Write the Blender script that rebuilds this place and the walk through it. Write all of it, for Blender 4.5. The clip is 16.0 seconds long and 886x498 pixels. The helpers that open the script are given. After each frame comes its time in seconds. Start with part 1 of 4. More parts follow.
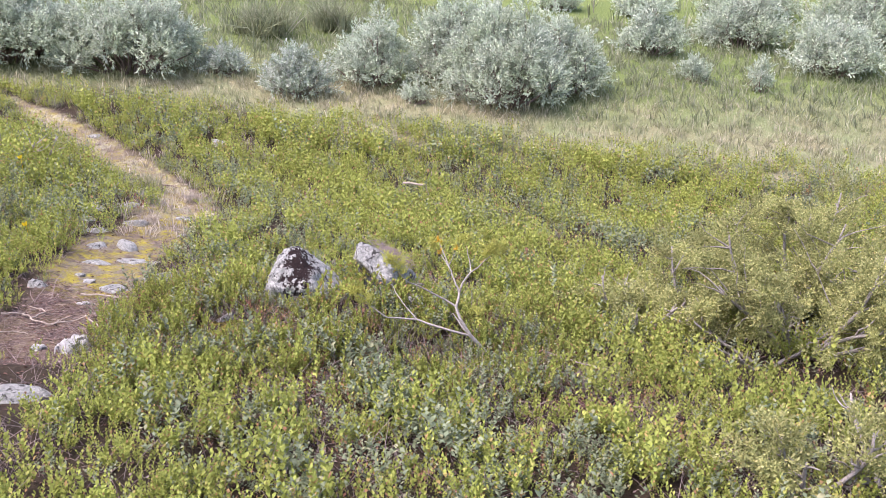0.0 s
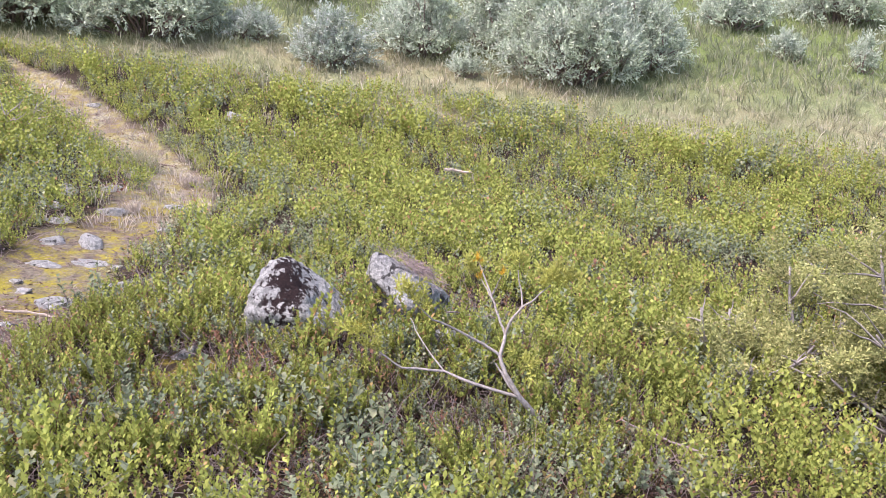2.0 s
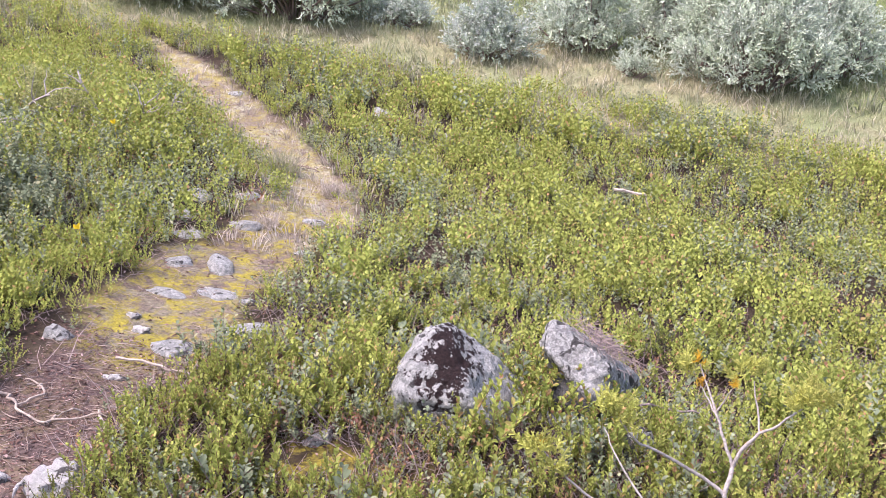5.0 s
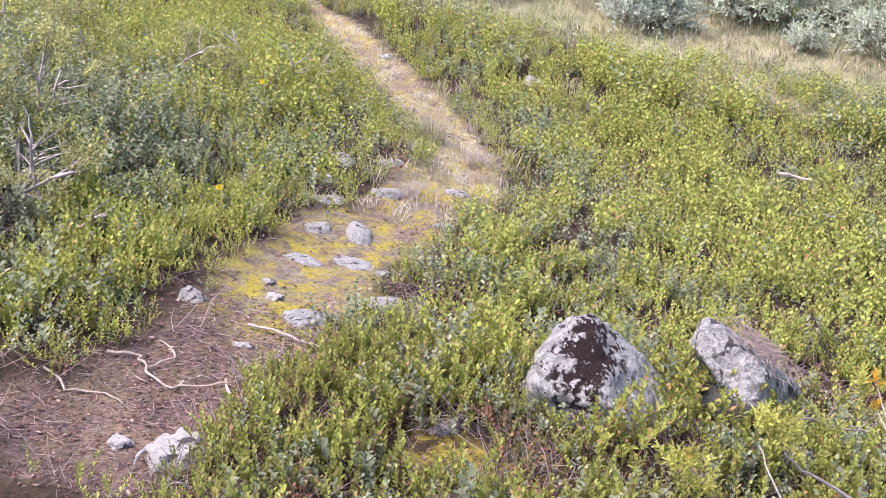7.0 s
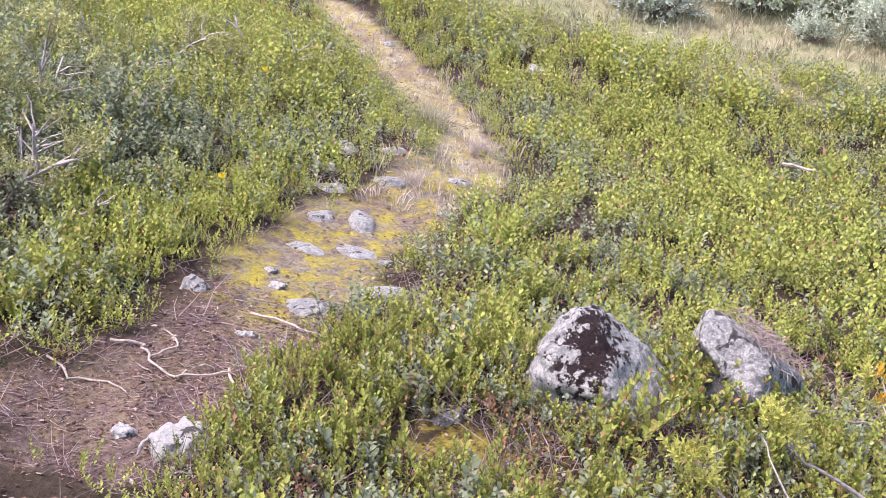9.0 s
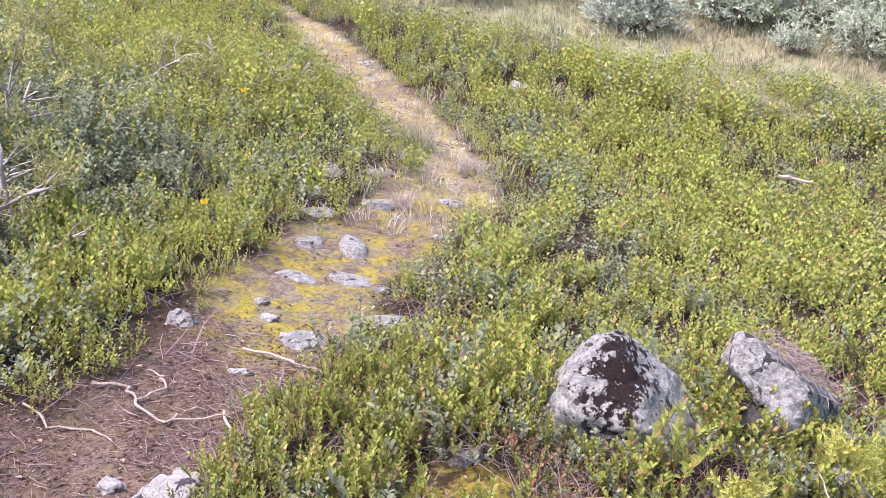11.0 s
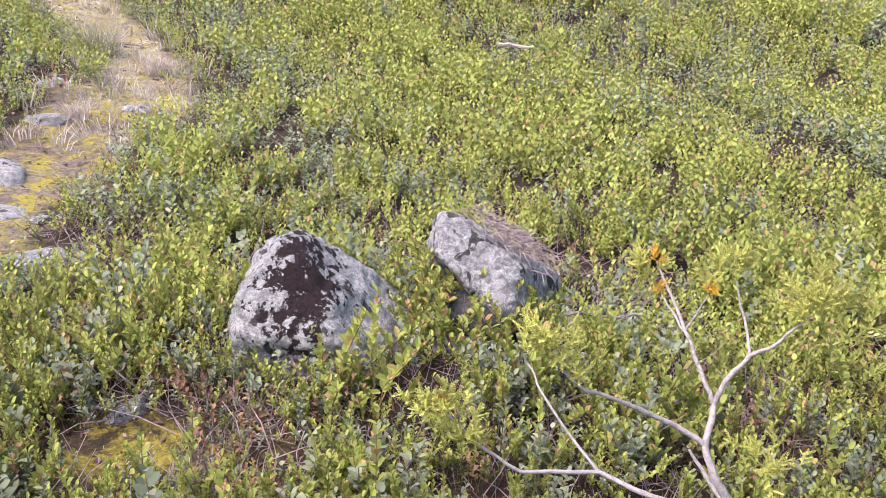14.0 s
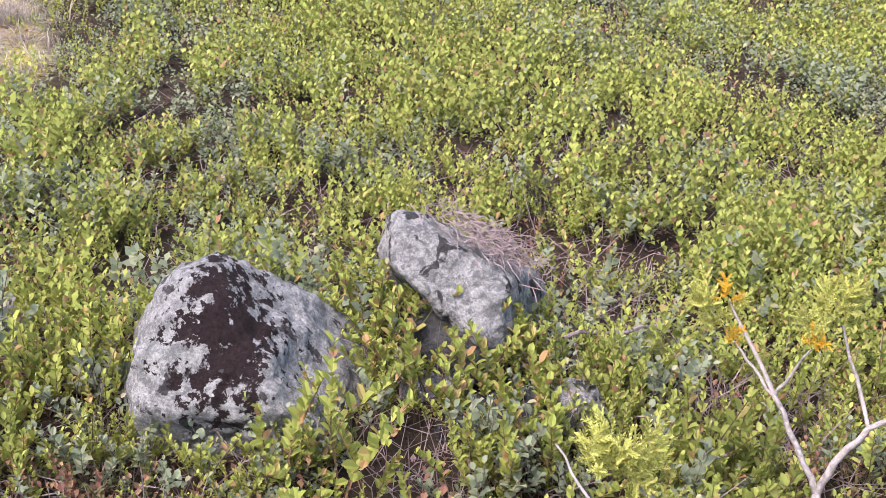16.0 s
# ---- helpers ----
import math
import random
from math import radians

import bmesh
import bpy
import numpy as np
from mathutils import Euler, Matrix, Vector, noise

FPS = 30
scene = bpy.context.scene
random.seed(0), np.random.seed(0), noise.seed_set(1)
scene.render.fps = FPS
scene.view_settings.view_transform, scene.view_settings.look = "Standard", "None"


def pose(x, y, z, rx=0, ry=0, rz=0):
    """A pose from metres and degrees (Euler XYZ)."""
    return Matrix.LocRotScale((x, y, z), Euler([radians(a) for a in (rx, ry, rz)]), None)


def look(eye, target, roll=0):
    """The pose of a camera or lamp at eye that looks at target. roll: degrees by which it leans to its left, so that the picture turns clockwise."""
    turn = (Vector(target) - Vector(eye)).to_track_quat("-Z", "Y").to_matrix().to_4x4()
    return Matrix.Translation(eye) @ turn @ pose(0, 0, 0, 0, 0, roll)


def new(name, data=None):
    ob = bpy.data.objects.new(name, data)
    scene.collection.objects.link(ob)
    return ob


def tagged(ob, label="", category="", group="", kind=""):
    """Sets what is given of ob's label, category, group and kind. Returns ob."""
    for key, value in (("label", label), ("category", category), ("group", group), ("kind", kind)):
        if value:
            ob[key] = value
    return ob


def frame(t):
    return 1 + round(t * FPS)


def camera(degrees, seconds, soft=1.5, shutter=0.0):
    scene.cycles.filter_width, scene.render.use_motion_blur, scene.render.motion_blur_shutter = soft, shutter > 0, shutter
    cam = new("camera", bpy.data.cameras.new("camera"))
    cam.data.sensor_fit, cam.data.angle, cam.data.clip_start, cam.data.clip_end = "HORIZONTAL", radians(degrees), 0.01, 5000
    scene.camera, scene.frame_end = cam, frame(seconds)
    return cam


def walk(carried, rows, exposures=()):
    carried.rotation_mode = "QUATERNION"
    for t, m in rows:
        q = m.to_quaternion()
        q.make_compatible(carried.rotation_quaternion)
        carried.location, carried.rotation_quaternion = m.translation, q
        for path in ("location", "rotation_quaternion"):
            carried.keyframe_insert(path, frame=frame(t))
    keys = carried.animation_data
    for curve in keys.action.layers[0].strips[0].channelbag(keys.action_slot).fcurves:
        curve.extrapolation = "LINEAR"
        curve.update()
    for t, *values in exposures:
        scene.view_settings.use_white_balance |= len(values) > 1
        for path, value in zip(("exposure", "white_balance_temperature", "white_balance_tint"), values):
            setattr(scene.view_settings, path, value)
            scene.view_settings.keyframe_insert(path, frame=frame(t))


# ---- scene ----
cam = camera(47.9, 16.0, soft=0.45)
PATH = [
    (0, (1.167, -0.053, 1.555), (1.035, 1.888, 1.089), -1.1),
    (0.5, (1.129, 0.559, 1.455), (0.968, 2.495, 0.980), -0.8),
    (1, (1.122, 0.902, 1.401), (0.934, 2.834, 0.918), -0.7),
    (1.5, (1.091, 1.268, 1.348), (0.882, 3.193, 0.848), -0.4),
    (2, (1.112, 1.336, 1.367), (0.875, 3.257, 0.864), -0.1),
    (2.5, (1.168, 1.429, 1.403), (0.903, 3.346, 0.897), 0.4),
    (3, (1.107, 1.512, 1.433), (0.799, 3.423, 0.931), 0.9),
    (3.5, (0.924, 1.654, 1.451), (0.56, 3.554, 0.942), 1.3),
    (3.7, (0.87, 1.716, 1.462), (0.502, 3.613, 0.948), 1.5),
    (5.8, (0.767, 2.226, 1.45), (0.152, 4.039, 0.873), 1.5),
    (6, (0.757, 2.241, 1.455), (0.108, 4.04, 0.869), 1.6),
    (6.5, (0.729, 2.255, 1.445), (0.027, 4.027, 0.841), 2.1),
    (7, (0.724, 2.281, 1.441), (-0.022, 4.03, 0.82), 2.3),
    (7.5, (0.729, 2.303, 1.444), (-0.034, 4.037, 0.803), 2.4),
    (8, (0.706, 2.298, 1.433), (-0.045, 4.029, 0.77), 2.5),
    (8.5, (0.7, 2.284, 1.446), (-0.047, 4.018, 0.788), 2.6),
    (9, (0.711, 2.286, 1.446), (-0.032, 4.027, 0.801), 2.6),
    (9.2, (0.729, 2.302, 1.44), (-0.005, 4.045, 0.79), 2.6),
    (11.3, (0.448, 2.475, 1.374), (-0.243, 4.254, 0.776), 1.6),
    (11.5, (0.409, 2.512, 1.365), (-0.278, 4.292, 0.764), 1.5),
    (12, (0.449, 2.638, 1.273), (-0.149, 4.43, 0.616), 0.1),
    (12.5, (0.501, 2.736, 1.198), (0.003, 4.538, 0.487), -0.9),
    (13, (0.534, 2.765, 1.203), (0.12, 4.577, 0.466), -1.3),
    (13.5, (0.624, 2.823, 1.205), (0.293, 4.646, 0.453), -1.3),
    (14, (0.663, 2.912, 1.203), (0.42, 4.739, 0.427), -1.1),
    (14.5, (0.594, 3.047, 1.207), (0.442, 4.872, 0.404), -0.6),
    (15, (0.504, 3.162, 1.174), (0.414, 4.979, 0.344), -0.3),
    (15.5, (0.477, 3.323, 1.143), (0.427, 5.122, 0.27), -0.5),
    (16, (0.457, 3.468, 1.148), (0.445, 5.242, 0.225), -1.0),
]
walk(cam, [(t, look(eye, target, roll)) for t, eye, target, roll in PATH], [(0, 1.80, 6500, 20), (3.0, 1.84, 6500, 20), (5.8, 1.99, 6500, 23), (12.5, 2.00, 6500, 23), (16, 1.88, 6500, 19)])

# ---- world, sun, exposure ----
world = bpy.data.worlds.new("sky")
scene.world = world
world.use_nodes = True
wn = world.node_tree
sky = wn.nodes.new("ShaderNodeTexSky")
sky.sky_type = "NISHITA"
sky.sun_disc = False
sky.sun_elevation = radians(61)
sky.sun_rotation = radians(236)
sky.air_density = 1.0
sky.dust_density = 3.0
wn.links.new(sky.outputs[0], wn.nodes["Background"].inputs[0])
wn.nodes["Background"].inputs[1].default_value = 0.122
sun = new("sun", bpy.data.lights.new("sun", "SUN"))
sun.data.energy = 1.6
sun.data.angle = radians(42)
sun.data.color = (1.0, 0.93, 0.90)
sun.matrix_world = look((-3.6, -2.4, 8.0), (0, 0, 0))


# ---- node helpers ----
def material(name, rough=0.7, spec=0.3):
    m = bpy.data.materials.new(name)
    m.use_nodes = True
    b = m.node_tree.nodes["Principled BSDF"]
    b.inputs["Roughness"].default_value = rough
    b.inputs["Specular IOR Level"].default_value = spec
    return m, m.node_tree, b


def noise_fac(nt, scale, detail=4.0, rough=0.55, distort=0.0, lo=0.35, hi=0.65, offset=0.0):
    """A noise of that scale in world metres, stretched between lo and hi to 0..1."""
    tc = nt.nodes.new("ShaderNodeTexCoord")
    mp = nt.nodes.new("ShaderNodeMapping")
    mp.inputs["Location"].default_value = (offset, offset * 1.7, offset * 0.6)
    n = nt.nodes.new("ShaderNodeTexNoise")
    n.inputs["Scale"].default_value = scale
    n.inputs["Detail"].default_value = detail
    n.inputs["Roughness"].default_value = rough
    n.inputs["Distortion"].default_value = distort
    r = nt.nodes.new("ShaderNodeMapRange")
    r.inputs["From Min"].default_value = lo
    r.inputs["From Max"].default_value = hi
    nt.links.new(tc.outputs["Object"], mp.inputs["Vector"])
    nt.links.new(mp.outputs["Vector"], n.inputs["Vector"])
    nt.links.new(n.outputs["Fac"], r.inputs["Value"])
    return r.outputs["Result"]


def ramp(nt, fac, stops):
    r = nt.nodes.new("ShaderNodeValToRGB")
    while len(r.color_ramp.elements) < len(stops):
        r.color_ramp.elements.new(0.5)
    for e, (p, c) in zip(r.color_ramp.elements, stops):
        e.position = p
        e.color = (*c, 1)
    nt.links.new(fac, r.inputs["Fac"])
    return r.outputs["Color"]


def mixed(nt, fac, a, b):
    m = nt.nodes.new("ShaderNodeMix")
    m.data_type = "RGBA"
    if isinstance(fac, float):
        m.inputs["Factor"].default_value = fac
    else:
        nt.links.new(fac, m.inputs["Factor"])
    for socket, v in ((m.inputs["A"], a), (m.inputs["B"], b)):
        if isinstance(v, tuple):
            socket.default_value = (*v, 1)
        else:
            nt.links.new(v, socket)
    return m.outputs["Result"]


def maths(nt, op, a, b=0.0):
    m = nt.nodes.new("ShaderNodeMath")
    m.operation = op
    m.use_clamp = op in ("MULTIPLY", "ADD", "SUBTRACT")
    for socket, v in zip(m.inputs, (a, b)):
        if isinstance(v, (float, int)):
            socket.default_value = v
        else:
            nt.links.new(v, socket)
    return m.outputs["Value"]


def attribute(nt, name):
    a = nt.nodes.new("ShaderNodeAttribute")
    a.attribute_name = name
    return a.outputs["Fac"]


def bump(nt, b, height, strength=0.5, distance=0.01):
    n = nt.nodes.new("ShaderNodeBump")
    n.inputs["Strength"].default_value = strength
    n.inputs["Distance"].default_value = distance
    nt.links.new(height, n.inputs["Height"])
    nt.links.new(n.outputs["Normal"], b.inputs["Normal"])


def leaf_material(name, stops, patch, patch_scale=1.6, patch_amount=0.5, through_light=0.35, rough=0.6, spec=0.12, offset=0.0):
    """Leaves: a hue for every leaf, drifting from patch to patch, with light shining through."""
    m, nt, b = material(name, rough, spec)
    geo = nt.nodes.new("ShaderNodeNewGeometry")
    c = ramp(nt, geo.outputs["Random Per Island"], [(p, (r * 1.07, g, bl * 1.22)) for p, (r, g, bl) in stops])
    f = maths(nt, "MULTIPLY", noise_fac(nt, patch_scale, 3, 0.6, 0.3, 0.38, 0.66, offset), patch_amount)
    c = mixed(nt, f, c, patch)
    hue = nt.nodes.new("ShaderNodeHueSaturation")
    spread_tone = nt.nodes.new("ShaderNodeMapRange")
    spread_tone.inputs["To Min"].default_value, spread_tone.inputs["To Max"].default_value = 0.62, 1.12
    nt.links.new(attribute(nt, "tone"), spread_tone.inputs["Value"])
    nt.links.new(spread_tone.outputs["Result"], hue.inputs["Value"])
    nt.links.new(c, hue.inputs["Color"])
    c = hue.outputs["Color"]
    nt.links.new(c, b.inputs["Base Color"])
    t = nt.nodes.new("ShaderNodeBsdfTranslucent")
    nt.links.new(c, t.inputs["Color"])
    mx = nt.nodes.new("ShaderNodeMixShader")
    mx.inputs[0].default_value = through_light
    nt.links.new(b.outputs[0], mx.inputs[1])
    nt.links.new(t.outputs[0], mx.inputs[2])
    nt.links.new(mx.outputs[0], nt.nodes["Material Output"].inputs["Surface"])
    return m


def bark_material(name, a, c, scale=60.0, rough=0.85):
    m, nt, b = material(name, rough, 0.2)
    f = noise_fac(nt, scale, 5, 0.65, 0.4)
    nt.links.new(mixed(nt, maths(nt, "MULTIPLY", noise_fac(nt, 9, 2, 0.5), 0.6), mixed(nt, f, a, c), c), b.inputs["Base Color"])
    bump(nt, b, f, 0.6, 0.003)
    return m


# ---- materials ----
BILBERRY = leaf_material("bilberry_leaf", [(0.0, (0.23, 0.29, 0.060)), (0.35, (0.29, 0.355, 0.070)), (0.75, (0.345, 0.405, 0.082)), (0.92, (0.405, 0.435, 0.108)), (0.968, (0.45, 0.29, 0.12)), (1.0, (0.36, 0.18, 0.10))], (0.37, 0.395, 0.09), 1.3, 0.35, 0.28)
BOG = leaf_material("bog_bilberry_leaf", [(0.0, (0.145, 0.19, 0.098)), (0.4, (0.195, 0.25, 0.132)), (0.8, (0.25, 0.305, 0.165)), (1.0, (0.38, 0.38, 0.19))], (0.25, 0.28, 0.16), 1.7, 0.4, 0.26, 0.7, 0.06, offset=3.0)
CROW = leaf_material("crowberry_leaf", [(0.0, (0.05, 0.08, 0.02)), (0.5, (0.09, 0.13, 0.03)), (1.0, (0.14, 0.15, 0.05))], (0.13, 0.09, 0.05), 2.5, 0.5, 0.2)
RUSSET = leaf_material("russet_leaf", [(0.0, (0.15, 0.075, 0.05)), (0.5, (0.26, 0.15, 0.085)), (1.0, (0.42, 0.30, 0.13))], (0.27, 0.14, 0.08), 3.0, 0.4, 0.3)
WILLOW = leaf_material("willow_leaf", [(0.0, (0.31, 0.40, 0.245)), (0.4, (0.46, 0.55, 0.365)), (0.8, (0.58, 0.665, 0.46)), (1.0, (0.69, 0.755, 0.54))], (0.45, 0.545, 0.325), 2.2, 0.35, 0.32, 0.6, 0.25)
WILLOW_GREEN = leaf_material("green_willow_leaf", [(0.0, (0.28, 0.36, 0.22)), (0.5, (0.42, 0.50, 0.35)), (1.0, (0.58, 0.63, 0.49))], (0.40, 0.49, 0.31), 2.2, 0.4, 0.3, 0.6, 0.3)
NEEDLE = leaf_material("juniper_needle", [(0.0, (0.16, 0.185, 0.06)), (0.4, (0.32, 0.35, 0.115)), (0.85, (0.45, 0.47, 0.17)), (1.0, (0.54, 0.50, 0.20))], (0.35, 0.375, 0.13), 3.0, 0.3, 0.25)
BOUGH_NEEDLE = leaf_material("pale_juniper_needle", [(0.0, (0.29, 0.32, 0.07)), (0.4, (0.43, 0.46, 0.10)), (0.85, (0.54, 0.56, 0.14)), (1.0, (0.62, 0.58, 0.17))], (0.47, 0.50, 0.12), 3.0, 0.3, 0.3)
NEEDLE_YELLOW = leaf_material("yellowed_juniper_needle", [(0.0, (0.50, 0.28, 0.03)), (1.0, (0.70, 0.48, 0.04))], (0.6, 0.4, 0.04), 4.0, 0.3, 0.25)
GRASS = leaf_material("grass_blade", [(0.0, (0.20, 0.21, 0.105)), (0.4, (0.36, 0.36, 0.19)), (0.75, (0.48, 0.46, 0.28)), (1.0, (0.62, 0.585, 0.41))], (0.29, 0.35, 0.165), 0.8, 0.7, 0.35)
GRASS_GREEN = leaf_material("green_grass_blade", [(0.0, (0.16, 0.20, 0.09)), (0.5, (0.245, 0.285, 0.15)), (0.85, (0.35, 0.385, 0.21)), (1.0, (0.47, 0.46, 0.31))], (0.30, 0.33, 0.18), 0.7, 0.5, 0.4)
STRAW = leaf_material("straw_blade", [(0.0, (0.30, 0.27, 0.18)), (0.5, (0.45, 0.41, 0.29)), (1.0, (0.62, 0.57, 0.44))], (0.40, 0.38, 0.25), 2.0, 0.4, 0.3)
DEAD_LEAF = leaf_material("dead_leaf", [(0.0, (0.045, 0.024, 0.02)), (0.5, (0.12, 0.068, 0.05)), (0.85, (0.24, 0.155, 0.11)), (1.0, (0.45, 0.37, 0.30))], (0.17, 0.10, 0.07), 3.0, 0.5, 0.1, 0.8, 0.2)
YELLOW_LEAF = leaf_material("yellow_leaf", [(0.0, (0.75, 0.55, 0.02)), (1.0, (0.85, 0.68, 0.04))], (0.8, 0.6, 0.03), 3.0, 0.3, 0.3)
TWIG = bark_material("brown_twig", (0.10, 0.068, 0.06), (0.23, 0.17, 0.15))
GREY_TWIG = bark_material("grey_twig", (0.14, 0.102, 0.10), (0.31, 0.245, 0.235))
JUNIPER_BARK = bark_material("weathered_juniper_wood", (0.16, 0.137, 0.127), (0.37, 0.33, 0.315), 90)
ROOT_BARK = bark_material("bleached_root", (0.22, 0.17, 0.14), (0.42, 0.35, 0.30), 70)
SOIL_TWIG = bark_material("soil_twig", (0.10, 0.07, 0.062), (0.33, 0.26, 0.225), 40)
GREEN_STEM = bark_material("green_stem", (0.14, 0.12, 0.05), (0.20, 0.11, 0.07))


def ground_material():
    m, nt, b = material("heath_ground", 0.92, 0.15)
    fine = noise_fac(nt, 55, 6, 0.7, 0.2, 0.3, 0.7)
    mid = noise_fac(nt, 9, 5, 0.65, 0.5)
    # Brown litter, its colour darkened to deepen the shade in gaps between shrubs.
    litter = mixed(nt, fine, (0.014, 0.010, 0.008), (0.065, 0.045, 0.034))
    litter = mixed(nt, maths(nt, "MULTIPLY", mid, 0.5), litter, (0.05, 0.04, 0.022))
    humus = mixed(nt, fine, (0.018, 0.012, 0.012), (0.18, 0.125, 0.115))
    humus = mixed(nt, maths(nt, "MULTIPLY", noise_fac(nt, 3.2, 4, 0.6, 0.6, 0.5, 0.68, 4.0), 0.75), humus, (0.20, 0.15, 0.12))
    moss = mixed(nt, noise_fac(nt, 90, 5, 0.7, 0.0, 0.3, 0.7), (0.15, 0.125, 0.022), (0.38, 0.32, 0.05))
    pale = mixed(nt, fine, (0.08, 0.068, 0.048), (0.44, 0.41, 0.30))
    pale = mixed(nt, maths(nt, "MULTIPLY", noise_fac(nt, 4, 8, 0.78, 0.5, 0.47, 0.53, 9.0), 0.9), pale, mixed(nt, fine, (0.075, 0.055, 0.046), (0.26, 0.20, 0.165)))
    around = mixed(nt, noise_fac(nt, 3.5, 8, 0.75, 0.3, 0.38, 0.6, 6.0), mixed(nt, fine, (0.02, 0.017, 0.012), (0.09, 0.07, 0.05)), mixed(nt, fine, (0.04, 0.05, 0.018), (0.16, 0.18, 0.065)))
    straw = mixed(nt, noise_fac(nt, 1.1, 5, 0.6, 0.3, 0.4, 0.6, 3.0), mixed(nt, fine, (0.12, 0.11, 0.062), (0.36, 0.33, 0.205)), mixed(nt, fine, (0.10, 0.12, 0.055), (0.28, 0.31, 0.16)))
    green = mixed(nt, fine, (0.06, 0.09, 0.025), (0.22, 0.27, 0.09))
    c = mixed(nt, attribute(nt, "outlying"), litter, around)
    c = mixed(nt, attribute(nt, "humus"), c, humus)
    c = mixed(nt, attribute(nt, "pale"), c, pale)
    patchy = maths(nt, "MULTIPLY", attribute(nt, "moss"), noise_fac(nt, 8, 9, 0.78, 0.4, 0.45, 0.575, 1.5))
    c = mixed(nt, patchy, c, moss)
    c = mixed(nt, attribute(nt, "meadow"), c, mixed(nt, attribute(nt, "lush"), straw, green))
    nt.links.new(c, b.inputs["Base Color"])
    h = maths(nt, "ADD", maths(nt, "MULTIPLY", fine, 0.5), maths(nt, "MULTIPLY", mid, 0.5))
    bump(nt, b, h, 0.9, 0.012)
    return m


def rock_material(name, base=0.30, lichen=0.5, dark=0.0, dark_at=(0, 0, 0), dark_size=(0.1, 0.1, 0.1), warm=0.0):
    """Speckled granite with pale crust lichen and, where dark > 0, a blackish-brown lichen patch with frayed edges."""
    m, nt, b = material(name, 0.88, 0.25)
    speck = noise_fac(nt, 95, 6, 0.85, 0.0, 0.34, 0.66)
    c = mixed(nt, speck, (base * 0.55 + warm, base * 0.55, base * 0.56), (base * 1.3 + warm, base * 1.28, base * 1.27))
    c = mixed(nt, maths(nt, "MULTIPLY", noise_fac(nt, 11, 4, 0.6, 0.4, 0.42, 0.6, 2.0), 0.55), c, (base * 0.75, base * 0.78, base * 0.72))
    crust = maths(nt, "MULTIPLY", noise_fac(nt, 42, 9, 0.85, 0.3, 0.45, 0.55, 7.0), lichen)
    pale = mixed(nt, noise_fac(nt, 200, 6, 0.85, 0.0, 0.36, 0.6), (0.28, 0.275, 0.265), (0.70, 0.69, 0.67))
    c = mixed(nt, crust, c, pale)
    c = mixed(nt, maths(nt, "MULTIPLY", noise_fac(nt, 15, 5, 0.6, 0.5, 0.585, 0.61, 12.0), 0.85), c, (0.020, 0.016, 0.016))
    if dark:
        tc = nt.nodes.new("ShaderNodeTexCoord")
        mp = nt.nodes.new("ShaderNodeMapping")
        mp.vector_type = "TEXTURE"
        mp.inputs["Location"].default_value = dark_at
        mp.inputs["Scale"].default_value = dark_size
        nt.links.new(tc.outputs["Object"], mp.inputs["Vector"])
        ln = nt.nodes.new("ShaderNodeVectorMath")
        ln.operation = "LENGTH"
        nt.links.new(mp.outputs["Vector"], ln.inputs[0])
        n = noise_fac(nt, 34, 7, 0.70, 0.15, 0.25, 0.75, 5.0)
        d = nt.nodes.new("ShaderNodeMath")
        d.operation = "MULTIPLY_ADD"
        d.inputs[1].default_value = 2.5
        nt.links.new(n, d.inputs[0])
        nt.links.new(ln.outputs["Value"], d.inputs[2])
        r = nt.nodes.new("ShaderNodeMapRange")
        r.inputs["From Min"].default_value = 1.98
        r.inputs["From Max"].default_value = 1.92
        nt.links.new(d.outputs[0], r.inputs["Value"])
        crustdark = mixed(nt, noise_fac(nt, 160, 4, 0.7, 0.0, 0.3, 0.7), (0.008, 0.004, 0.0045), (0.042, 0.022, 0.022))
        c = mixed(nt, maths(nt, "MULTIPLY", r.outputs["Result"], dark), c, crustdark)
    nt.links.new(c, b.inputs["Base Color"])
    bump(nt, b, maths(nt, "ADD", maths(nt, "MULTIPLY", speck, 0.4), maths(nt, "MULTIPLY", noise_fac(nt, 24, 6, 0.7), 0.6)), 1.0, 0.014)
    return m


GROUND = ground_material()


# ---- terrain ----
TRAIL = [(2.0, -1.75, -0.80), (3.4, -1.62, -0.74), (4.1, -1.46, -0.70), (4.4, -1.33, -0.76), (4.84, -1.31, -0.84), (5.3, -1.49, -0.84), (5.8, -1.51, -0.99),
         (6.4, -1.45, -0.90), (7.1, -1.50, -1.00), (7.4, -1.66, -1.10), (8.07, -2.12, -1.55), (8.69, -2.76, -2.06), (9.3, -3.38, -2.68), (9.75, -3.72, -3.3), (10.2, -4.15, -4.05)]
TY, TL, TR = np.array(TRAIL).T


def wobble(x, y, k=1.0, s=0.0):
    return (np.sin(x * 2.1 * k + y * 1.3 * k + s) + np.sin(x * 4.7 * k - y * 3.9 * k + 1.7 + s) * 0.6 + np.sin(x * 9.1 * k + y * 8.3 * k + 0.4 + s) * 0.4 + np.sin(x * 17.0 * k - y * 15.1 * k + s) * 0.3) / 2.3


